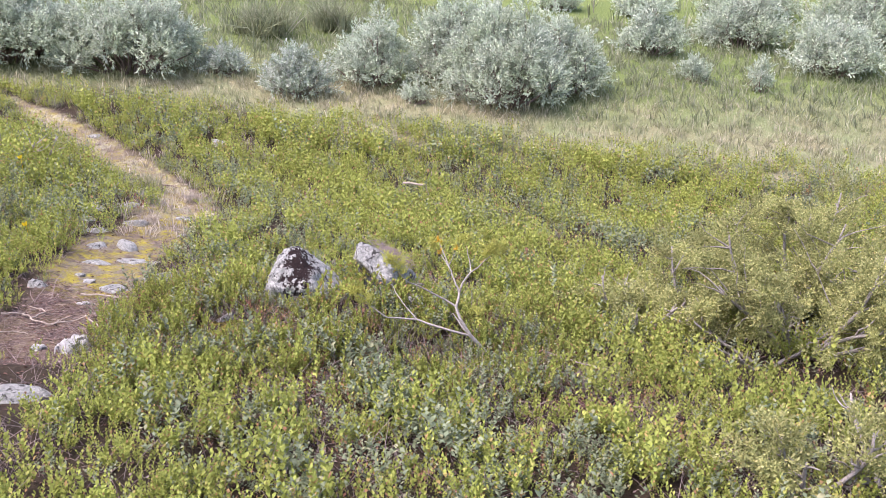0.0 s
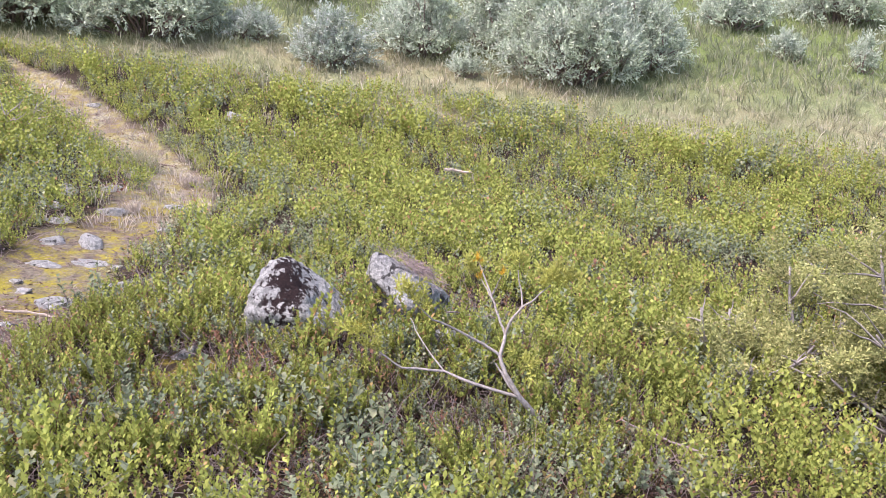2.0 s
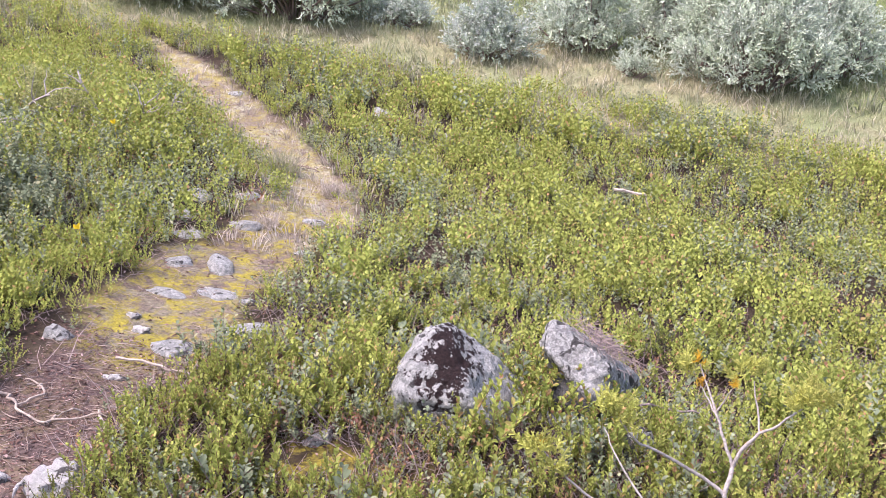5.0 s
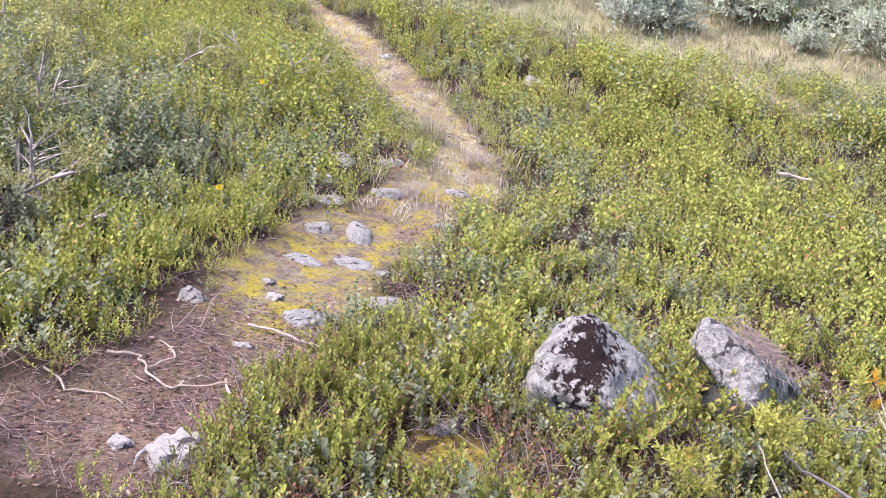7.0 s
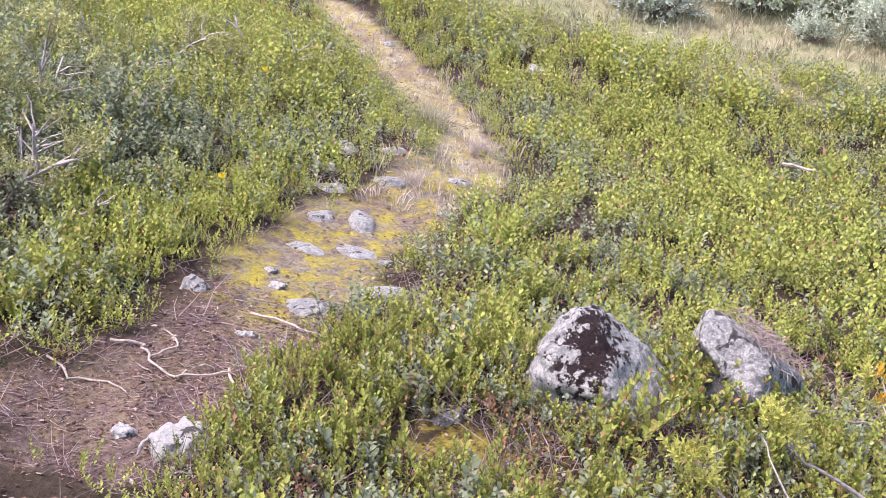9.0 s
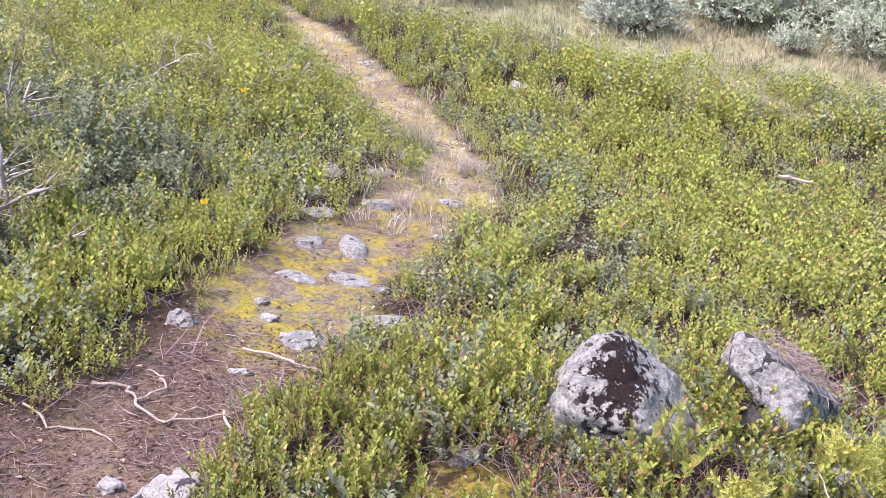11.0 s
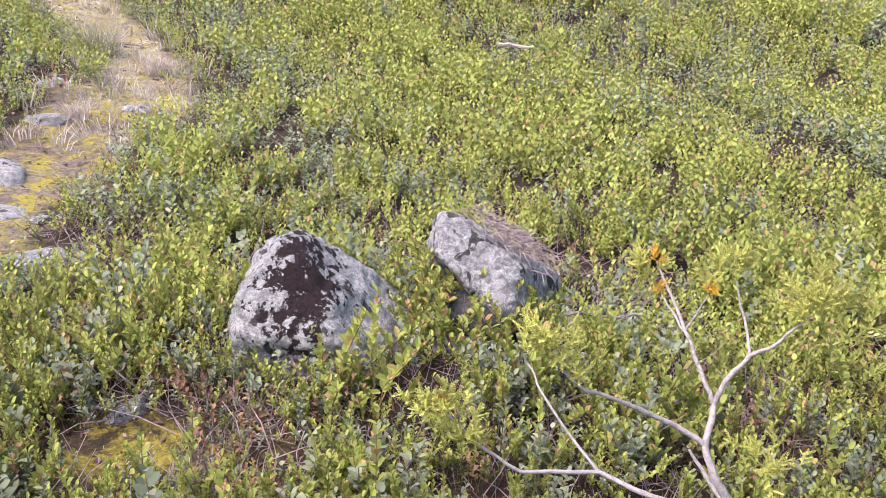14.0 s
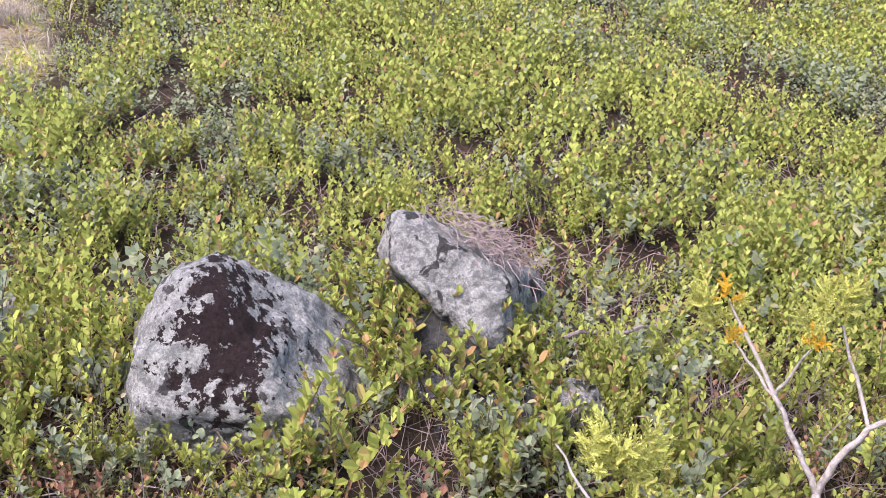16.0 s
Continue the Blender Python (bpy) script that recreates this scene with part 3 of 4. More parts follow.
def grass_tuft(rng, blades, length, spread_, width):
    g = Sheaf()
    for k in range(blades):
        a, r = rng.uniform(0, 2 * math.pi), abs(rng.normal(0, spread_))
        way = np.array((math.cos(a), math.sin(a), 0))
        L, bend = length * rng.uniform(0.5, 1.1), rng.uniform(0.25, 1.0)
        side = np.array((-way[1], way[0], 0)) * width * 0.5
        pts = [way * r + way * bend * L * u * u * 0.8 + np.array((0, 0, L * (u - 0.35 * bend * u * u))) for u in (0, 0.5, 1.0)]
        w = (1, 0.9, 0.12)
        g.add([q for p, s in zip(pts, w) for q in (p - side * s, p + side * s)], [[0, 1, 3, 2], [2, 3, 5, 4]])
    return g.arrays()


def willow_shoot(rng):
    """A twig end with lance-shaped leaves standing up and out around it."""
    lf = Sheaf()
    n = 13
    for i in range(n):
        u, b = i / n, i * 2.4 + rng.uniform(-0.4, 0.4)
        lift = 0.5 + 1.3 * u + rng.uniform(-0.2, 0.4)
        lf.leaf((0.01 * rng.normal(), 0.01 * rng.normal(), 0.13 * u), (math.cos(b), math.sin(b), lift), (-math.cos(b) * lift, -math.sin(b) * lift, 1), rng.uniform(0.030, 0.046), rng.uniform(0.013, 0.018), False, 0.2)
    return lf.arrays()


def juniper_spray(rng, gap=0.009, long=0.019, wide=0.0065, press=1.5):
    """A twig with side twigs, each a plump shoot of overlapping needles."""
    lf = Sheaf()
    twigs = [((0, 0, 0), (0, 0, 1), 0.11)]
    for k in range(7):
        z = 0.015 + 0.075 * k / 7
        b = k * 2.4
        twigs.append(((0, 0, z), (math.cos(b), math.sin(b), 0.9), rng.uniform(0.035, 0.06)))
    for p, d, L in twigs:
        p, d = np.array(p, float), np.array(d, float) / np.linalg.norm(d)
        n = int(L / gap)
        for i in range(n):
            b = i * 2.1 + rng.uniform(-0.3, 0.3)
            u = np.cross(d, (0.3, 0.5, 0.81))
            u /= np.linalg.norm(u)
            w = np.cross(d, u)
            out = math.cos(b) * u + math.sin(b) * w
            fat = 1.0 if i < n - 3 else 0.75
            lf.leaf(p + d * L * i / n, out + d * press, d, rng.uniform(0.85, 1.15) * long * fat, wide * fat, False, 0.1)
    return lf.arrays()


trng = np.random.default_rng(7)
BIL_NEAR = [bilberry_shoot(trng, 42, True) for _ in range(10)]
BIL_MID = [bilberry_shoot(trng, 36, False, 0, 1.06, 0.32, 1.1) for _ in range(8)]
BOG_MID = [bog_shoot(trng, 27, False, 0, 1.15) for _ in range(6)]
BIL_ONE = [bilberry_shoot(trng, 19, True, 1) for _ in range(8)]
BOG_ONE = [bog_shoot(trng, 13, True, 1) for _ in range(8)]
BIL_FAR = [bilberry_shoot(trng, 25, False, 0, 1.14, 0.2, 1.2) for _ in range(8)]
BOG_NEAR = [bog_shoot(trng, 27, True) for _ in range(8)]
BOG_FAR = [bog_shoot(trng, 21, False, 0, 1.14, 0.25, 1.15) for _ in range(6)]
OUTER = [bilberry_shoot(trng, 9, False, 0, 2.0) for _ in range(5)]
CROWS = [crow_shoot(trng) for _ in range(5)]
TANGLES = [twig_tangle(trng) for _ in range(8)]
SHOOTS = [willow_shoot(trng) for _ in range(6)]
SPRAYS = [juniper_spray(trng, 0.008, 0.0185, 0.0095, 1.7) for _ in range(5)]
FINE_SPRAYS = [juniper_spray(trng, 0.0036, 0.0165, 0.0075, 1.6) for _ in range(5)]
TUFTS = [grass_tuft(trng, 9, 0.14, 0.05, 0.0068) for _ in range(8)]
LONG_TUFTS = [grass_tuft(trng, 5, 0.21, 0.06, 0.013) for _ in range(8)]


# ---- heath cover ----
ROCKS = [(0.085, 4.93, 0.22, 0.19), (0.485, 5.14, 0.14, 0.12), (0.53, 4.86, 0.10, 0.07)] + [(s[0], s[1] - 0.02, s[2] * 1.3 + 0.04, s[3] * 1.3 + 0.05) if s[0] < -0.7 and s[1] < 8 else (s[0], s[1], s[2], s[3]) for s in STONES]
BARE = [(1.45, 3.98, 0.22, 0.13), (-0.16, 4.48, 0.20, 0.11), (-0.78, 3.44, 0.2, 0.16), (-0.95, 3.75, 0.2, 0.12), (0.36, 4.73, 0.09, 0.09)]


def free_ground(x, y, margin=0.0):
    ok = trail_depth(x, y) < 0.02 + margin
    for cx, cy, rx, ry in ROCKS:
        ok &= spot(x, y, cx, cy, rx, ry) > 1.0
    for cx, cy, rx, ry in BARE:
        ok &= spot(x, y, cx, cy, rx, ry) + 0.35 * wobble(x, y, 2.5) > 1.0
    return ok


def meadow(x, y):
    """0 in the heath, 1 in the meadow."""
    return np.clip((y - 9.75 + 0.04 * x + 0.35 * wobble(x, y, 0.8) + 0.25 * wobble(x, y, 3.3, 1.0)) / 1.0, 0, 1)


def sown(rng, n, x0, x1, y0, y1):
    return rng.uniform(x0, x1, n), rng.uniform(y0, y1, n)


def on_ground(x, y, lift=0.0):
    return np.stack([x, y, ground_z(x, y) + lift], -1)


HUMMOCKS = [(-1.95, 9.55, 0.35), (-1.05, 9.6, 0.4), (-2.5, 10.05, 0.45), (-0.2, 9.5, 0.3), (2.2, 9.6, 0.4), (2.7, 9.5, 0.35), (0.6, 9.5, 0.3)]


def tallness(x, y):
    """Where the shrubs stand tall, beyond the trail."""
    return np.clip((-1.9 - 0.25 * np.clip((y - 7.0) / 1.0, 0, 1) - x) / 0.6, 0, 1) * np.clip((9.3 - y) / 1.0, 0, 1)


def shrub_height(x, y):
    tall = tallness(x, y)
    low = np.clip(1 - trail_depth(x, y) * -4, 0, 1)
    tufts = sum(np.exp(-((x - hx) / hr) ** 2 - ((y - hy) / (hr * 0.7)) ** 2) for hx, hy, hr in HUMMOCKS)
    return 0.84 + 0.45 * tufts + 0.16 * wobble(x, y, 1.3, 0.7) + 0.20 * wobble(x, y, 3.4, 5.0) + 0.24 * wobble(x, y, 8.0, 1.0) + 0.12 * tall - 0.30 * low - 0.32 * np.exp(-((x - 0.72) / 0.38) ** 2 - ((y - 4.36) / 0.2) ** 2) - 0.52 * np.exp(-((x - 0.08) / 0.28) ** 2 - ((y - 4.60) / 0.18) ** 2)


def withered(x, y):
    """0..1: small patches where the shrubs have died back to bare twigs, most of them on the near slope."""
    near = np.clip((4.6 - y) / 0.8, 0, 1)
    return np.clip((wobble(x, y, 1.7, 5.0) + 0.9 * wobble(x, y, 4.3, 2.0) - 0.42 + 0.42 * near) / 0.35, 0, 1)


def heath():
    rng = np.random.default_rng(11)
    kinds = {"bil": (Sheaf(), Sheaf()), "bog": (Sheaf(), Sheaf())}
    russet, crow, tangles = Sheaf(), Sheaf(), Sheaf()
    for x0, x1, y0, y1, density, bils, bogs in ((-0.8, 1.5, 3.85, 5.1, 900, BIL_NEAR, BOG_NEAR), (-1.3, 2.2, 3.3, 6.0, 720, BIL_MID, BOG_MID), (-4.0, 4.2, 2.3, 6.4, 560, BIL_MID, BOG_MID), (-6.4, 6.8, 6.4, 10.6, 520, BIL_FAR, BOG_FAR), (-4.2, -1.55, 4.0, 6.4, 480, BIL_MID, BOG_MID), (-5.4, -1.7, 6.4, 8.6, 220, BIL_FAR, BOG_FAR)):
        near, mid = bils is BIL_NEAR, bils is BIL_MID
        per = 5
        n = int((x1 - x0) * (y1 - y0) * density / per)
        cx, cy = sown(rng, n, x0, x1, y0, y1)
        x, y = (np.repeat(c, per) + rng.normal(0, 0.034, n * per) for c in (cx, cy))
        vigour, tone = np.repeat(rng.normal(1, 0.15, n), per), np.clip(np.repeat(rng.uniform(0, 1, n), per) * 0.6 + rng.uniform(0, 0.4, n * per), 0, 1)
        kind_draw = np.clip(np.repeat(rng.uniform(0, 1, n), per) + rng.normal(0, 0.06, n * per), 0, 1)
        n *= per
        keep = free_ground(x, y) & heath_core(x, y) & (rng.uniform(0, 1, n) > meadow(x, y) * 1.1)
        if density == 720:
            keep &= ~((x > -0.8) & (x < 1.5) & (y > 3.85) & (y < 5.1))
        if density == 560:
            keep &= ~((x > -1.3) & (x < 2.2) & (y > 3.3) & (y < 6.0))
        clump = wobble(x, y, 2.6, 4.0) + 0.8 * wobble(x, y, 6.1, 1.0)
        keep &= rng.uniform(0, 1, n) < np.clip(1.5 + 0.6 * clump, 0.74, 1)
        keep &= rng.uniform(0, 1, n) > 0.48 * withered(x, y)
        keep &= rng.uniform(0, 1, n) > 0.92 * np.exp(-spot(x, y, 2.38, 4.72, 0.6, 0.36) ** 2)
        x, y, vigour, tone, r = x[keep], y[keep], vigour[keep], tone[keep], kind_draw[keep]
        boggy = np.clip(0.24 + 0.36 * wobble(x, y, 0.85, 2.2) + 0.7 * np.clip((-1.7 - x) / 0.5, 0, 1) * np.clip((7.4 - y), 0, 1), 0.04, 0.85)
        is_bog = r < boggy
        s = shrub_height(x, y) * rng.uniform(0.72, 1.22, len(x)) * np.clip(vigour, 0.6, 1.5)
        for key, sel, temps in (("bil", ~is_bog, bils), ("bog", is_bog, bogs)):
            p = on_ground(x[sel], y[sel], tallness(x[sel], y[sel]) * rng.uniform(-0.02, 0.20, sel.sum()))
            turns = turned(rng, len(p), 0.22)
            state = rng.integers(0, 2 ** 31)
            strewn(kinds[key][0], [t[0] for t in temps], p, s[sel], np.random.default_rng(state), turns=turns, tones=tone[sel])
            if near:
                strewn(kinds[key][1], [t[1] for t in temps], p, s[sel], np.random.default_rng(state), turns=turns)
        m = int((x1 - x0) * (y1 - y0) * (420 if near else 170 if mid else 34))
        x, y = sown(rng, m, x0, x1, y0, y1)
        k = free_ground(x, y) & heath_core(x, y) & (meadow(x, y) < 0.5)
        k &= rng.uniform(0, 1, m) < (0.2 if near else 0.1)
        strewn(crow, CROWS, on_ground(x[k], y[k]), rng.uniform(0.8, 1.6, k.sum()), rng, 0.4)
        x, y = sown(rng, m, x0, x1, y0, y1)
        k = free_ground(x, y, 0.06) & heath_core(x, y) & (meadow(x, y) < 0.5) & (rng.uniform(0, 1, m) < 0.34 + 0.9 * withered(x, y))
        strewn(tangles, TANGLES, on_ground(x[k], y[k]), rng.uniform(0.6, 1.25, k.sum()), rng, 0.5)
        x, y = sown(rng, m // 2, x0, x1, y0, y1)
        k = free_ground(x, y) & heath_core(x, y) & (meadow(x, y) < 0.5) & (rng.uniform(0, 1, len(x)) < 0.05 + 0.28 * withered(x, y) + 0.1 * (wobble(x, y, 1.1, 8.0) > 0.3))
        strewn(russet, [t[0] for t in (BIL_FAR if near or mid else OUTER)], on_ground(x[k], y[k]), rng.uniform(0.45, 0.85, k.sum()), rng, 0.4)
    n = 9000
    x, y = sown(rng, n, -7.5, 8.5, -3.5, 10.0)
    k = ~(heath_core(x, y) & (y > 2.3)) & (trail_depth(x, y) < 0.0)
    strewn(kinds["bil"][0], [t[0] for t in OUTER], on_ground(x[k], y[k]), rng.uniform(0.9, 1.6, k.sum()), rng, 0.3)
    x, y = sown(rng, 4200, -4.6, -0.6, 3.9, 10.0)
    t = trail_depth(x, y)
    k = (t > -0.05) & (rng.uniform(0, 1, len(x)) < np.clip(0.75 - t * 4.5, 0, 1) * (wobble(x, y, 3.0, 7.0) > -0.1) * np.where(y > 5.6, 1.0, 0.35))
    for cx, cy, rx, ry in ROCKS:
        k &= spot(x, y, cx, cy, rx, ry) > 1.0
    strewn(kinds["bil"][0], [t_[0] for t_ in BIL_FAR], on_ground(x[k], y[k]), rng.uniform(0.35, 0.75, k.sum()), rng, 0.4)
    x, y = rng.normal(0.38, 0.13, 90), rng.normal(4.72, 0.10, 90)
    strewn(tangles, TANGLES, on_ground(x, y), rng.uniform(0.4, 0.9, 90), rng, 0.5)
    bil = tagged(new("bilberry_shrubs", kinds["bil"][0].mesh("bilberry_shrubs", BILBERRY, True)), "knee-low yellow-green bilberry shrubs covering the heath", "bilberry", kind="stuff")
    part("stems", kinds["bil"][1], GREEN_STEM, bil)
    bog = tagged(new("bog_bilberry_shrubs", kinds["bog"][0].mesh("bog_bilberry_shrubs", BOG, True)), "blue-green bog bilberry shrubs scattered through the heath", "bog bilberry", kind="stuff")
    part("stems", kinds["bog"][1], TWIG, bog)
    tagged(new("russet_bilberry", russet.mesh("russet_bilberry", RUSSET)), "reddish-brown withered bilberry shoots in the heath", "bilberry", kind="stuff")
    tagged(new("crowberry_mat", crow.mesh("crowberry_mat", CROW)), "dark wiry crowberry sprigs under the taller shrubs", "crowberry", kind="stuff")
    tagged(new("dead_twigs", tangles.mesh("dead_twigs", GREY_TWIG)), "grey-brown bare twigs tangled between the shrubs", "twigs", kind="stuff")


def litter():
    """Dead leaves and needles on bare soil."""
    rng = np.random.default_rng(23)
    one = []
    for k in range(6):
        f = Sheaf()
        f.leaf((0, 0, 0.003), (1, 0, rng.uniform(-0.1, 0.4)), (0, 0, 1), rng.uniform(0.012, 0.026), rng.uniform(0.006, 0.014), k % 2 == 0, rng.uniform(-0.5, 0.5))
        one.append(f.arrays())
    out = Sheaf()
    x, y = sown(rng, 34000, -3.2, 3.0, 2.6, 9.5)
    t = trail_depth(x, y)
    low = y < 5.0
    k = heath_core(x, y) & ((t < 0.0) | (rng.uniform(0, 1, len(x)) < np.where(low, 1.0, 0.5)))
    strewn(out, one, on_ground(x[k], y[k]), rng.uniform(0.5, 1.2, k.sum()), rng, 0.35)
    x, y = sown(rng, 16000, -1.75, -0.65, 3.6, 5.1)
    k = trail_depth(x, y) > -0.03
    strewn(out, one, on_ground(x[k], y[k]), rng.uniform(0.2, 0.6, k.sum()), rng, 0.45)
    x, y = rng.normal(1.45, 0.16, 1500), rng.normal(3.98, 0.11, 1500)
    strewn(out, one, on_ground(x, y), rng.uniform(0.5, 1.1, 1500), rng, 0.4)
    tagged(new("leaf_litter", out.mesh("leaf_litter", DEAD_LEAF)), "brown dead leaves strewn over the soil", "leaf litter", kind="stuff")
    sticks = []
    for k in range(6):
        f = Sheaf()
        pts = wavy(rng, (0, 0, 0.004), (1, 0, 0), rng.uniform(0.03, 0.075), 3, 0.25)
        for p in pts:
            p[2] = 0.004 + abs(p[2] - 0.004) * 0.3
        f.tube(pts, (0.0009, 0.0011, 0.0009, 0.0005), 3)
        sticks.append(f.arrays())
    out = Sheaf()
    x, y = sown(rng, 16000, -3.4, 0.5, 3.2, 9.6)
    t = trail_depth(x, y)
    k = heath_core(x, y) & (t > -0.05) & (rng.uniform(0, 1, len(x)) < np.where(y < 5.0, 1.0, 0.85))
    strewn(out, sticks, on_ground(x[k], y[k]), rng.uniform(0.6, 1.3, k.sum()), rng, 0.12)
    x, y = sown(rng, 3000, -1.75, -0.65, 3.3, 5.1)
    k = trail_depth(x, y) > -0.03
    strewn(out, sticks, on_ground(x[k], y[k]), rng.uniform(0.4, 0.9, k.sum()), rng, 0.2)
    tagged(new("twig_litter", out.mesh("twig_litter", SOIL_TWIG)), "thin pale twigs lying on the bare trail", "twigs", kind="stuff")


def grasses():
    rng = np.random.default_rng(31)
    dry, green, fringe = Sheaf(), Sheaf(), Sheaf()
    n = 21000
    x, y = sown(rng, n, -7.5, 10.5, 8.6, 16.5)
    lush = np.clip((y - 11.2 + 0.7 * wobble(x, y, 0.45)) / 1.6, 0, 1)
    k = (rng.uniform(0, 1, n) < meadow(x, y) * (1.0 - 0.2 * (y > 13)) + 0.02) & (trail_depth(x, y) < -0.02) & (x > -2.6 - 0.55 * (y - 3.0)) & (x < 2.2 + 0.62 * (y - 1.2))
    g = rng.uniform(0, 1, n) < lush
    strewn(dry, TUFTS, on_ground(x[k & ~g], y[k & ~g]), rng.uniform(0.4, 1.15, (k & ~g).sum()), rng, 0.45)
    strewn(green, LONG_TUFTS, on_ground(x[k & g], y[k & g]), rng.uniform(0.45, 1.0, (k & g).sum()), rng, 0.4)
    x, y = sown(rng, 1800, -12, 20, 16.5, 27)
    k = (x > -2.0 - 0.5 * (y - 3.0)) & (x < 2.2 + 0.62 * (y - 1.2))
    strewn(green, LONG_TUFTS, on_ground(x[k], y[k]), rng.uniform(1.1, 2.0, k.sum()), rng, 0.3)
    x, y = sown(rng, 7000, -4.6, 6.0, 6.2, 10.4)
    t = trail_depth(x, y)
    k = ((t > -0.15) & (t < 0.6) & (rng.uniform(0, 1, len(x)) < np.where(t < 0.1, 0.6, 0.4))) | ((t < 0) & heath_core(x, y) & (rng.uniform(0, 1, len(x)) < 0.55 * np.clip((y - 7.0) / 3, 0, 1) * (0.5 + np.clip(wobble(x, y, 1.2, 3.0), 0, 1))))
    strewn(fringe, TUFTS, on_ground(x[k], y[k]), rng.uniform(0.3, 0.8, k.sum()), rng, 0.3)
    tagged(new("meadow_grass", dry.mesh("meadow_grass", GRASS)), "straw-tinged grass of the open meadow", "grass", kind="stuff")
    tagged(new("lush_grass", green.mesh("lush_grass", GRASS_GREEN)), "fresh green grass on the rising slope among willows", "grass", kind="stuff")
    tagged(new("trail_grass", fringe.mesh("trail_grass", STRAW)), "dry pale grass wisps along the trail", "grass", kind="stuff")


# ---- willows ----
def willow(x, y, radius, height, mat, label, seed):
    rng = np.random.default_rng(seed)
    ob = thing("willow_shrub", x, y, gz(x, y), label, "willow shrub", "willows at the meadow's edge")
    lobes = []
    for k in range(max(6, int(46 * radius + 4))):
        a, r = k * 2.4 + rng.uniform(-0.4, 0.4), min(1.0, math.sqrt((k + 0.5) / (46 * radius + 4)))
        lobes.append((0.78 * r * radius * math.cos(a), 0.62 * r * radius * math.sin(a), height * (0.12 + 0.64 * (1 - r * r)) * rng.uniform(0.55, 1.3), radius * rng.uniform(0.10, 0.20), height * rng.uniform(0.09, 0.17)))
    crown = Sheaf()
    P, T, S = [], [], []
    for lx, ly, lz, lr, lh in lobes:
        stems, top = Sheaf(), np.array((lx, ly, lz))
        base = np.array((lx * 0.35, ly * 0.35, -0.03))
        mid = base + (top - base) * 0.5 + np.array((rng.normal(0, 0.05), rng.normal(0, 0.05), 0))
        stems.tube([base, mid, top], (0.012 * height + 0.004, 0.009 * height + 0.003, 0.005), 4)
        n = int((240 if y < 13 else 110) * (lr * lr + lr * lh) / 0.2) + 12
        for k in range(n):
            d = rng.normal(0, 1, 3)
            d /= np.linalg.norm(d)
            if d[2] < -0.9:
                continue
            rr = rng.uniform(0.8, 1.1)
            p = top + d * np.array((lr, lr, lh)) * rr
            if p[2] < 0.04:
                continue
            P.append(p)
            up = d * 0.9 + np.array((0, 0, 0.55)) + rng.normal(0, 0.45, 3)
            up /= np.linalg.norm(up)
            a = np.cross(up, rng.normal(0, 1, 3))
            a /= np.linalg.norm(a)
            T.append(np.stack([a, np.cross(up, a), up], -1))
            S.append(rng.uniform(0.8, 1.3) * min(1.0, 0.6 + radius) * (1.0 if y < 13 else 1.25))
            if k % 7 == 0:
                stems.tube([top + (p - top) * 0.15 - np.array((0, 0, 0.05)), p], (0.003, 0.0015), 3)
        part("branch", stems, TWIG, ob)
    strewn(crown, SHOOTS, P, S, rng, turns=np.array(T))
    tagged(part("crown", crown, mat, ob), kind="stuff")
    return ob


SILVER = "silvery grey-leaved downy willow shrub in meadow grass"
for i, (wx, wy, wr, wh, wm, wl) in enumerate([
        (1.12, 11.5, 0.82, 1.15, WILLOW, SILVER), (1.80, 12.2, 0.65, 0.95, WILLOW, SILVER), (0.55, 12.2, 0.75, 1.15, WILLOW, SILVER), (-0.45, 11.8, 0.55, 0.85, WILLOW, SILVER),
        (-1.2, 11.15, 0.45, 0.50, WILLOW_GREEN, "low sage-green willow shrub at the meadow's edge"), (0.12, 11.2, 0.17, 0.24, WILLOW, "tiny silvery willow bush in dry grass"),
        (-3.2, 11.45, 0.95, 1.0, WILLOW, SILVER), (-4.7, 11.5, 1.1, 1.1, WILLOW, SILVER), (-2.2, 11.7, 0.33, 0.32, WILLOW_GREEN, "low sage-green willow shrub at the meadow's edge"),
        (3.2, 14.6, 0.55, 0.65, WILLOW, SILVER), (4.7, 15.6, 0.8, 0.75, WILLOW, SILVER), (5.7, 14.3, 0.75, 0.75, WILLOW, SILVER), (4.4, 13.1, 0.15, 0.38, WILLOW, "slim young silvery willow sapling in grass"),
        (3.6, 13.3, 0.22, 0.26, WILLOW, "tiny silvery willow bush in dry grass"), (6.6, 16.2, 1.0, 0.95, WILLOW, SILVER), (-3.4, 16.5, 0.55, 0.5, WILLOW, SILVER), (-1.2, 17.0, 0.6, 0.55, WILLOW, SILVER),
        (2.0, 17.2, 0.4, 0.4, WILLOW, SILVER), (3.4, 17.2, 0.5, 0.5, WILLOW, SILVER), (5.3, 18.0, 0.9, 0.8, WILLOW, SILVER)]):
    willow(wx, wy, wr, wh, wm, wl, 100 + i)


def tussock(x, y, size, mat, label, seed, n=30):
    rng = np.random.default_rng(seed)
    g = Sheaf()
    strewn(g, [grass_tuft(rng, 14, 0.4, 0.05, 0.007) for _ in range(3)], np.stack([rng.normal(0, 0.09, n), rng.normal(0, 0.09, n), np.zeros(n)], -1) * size, rng.uniform(0.6, 1.0, n) * size, rng, 0.4)
    ob = new("grass_tussock", g.mesh("grass_tussock", mat))
    ob.location = (x, y, gz(x, y))
    return tagged(ob, label, "grass tussock")


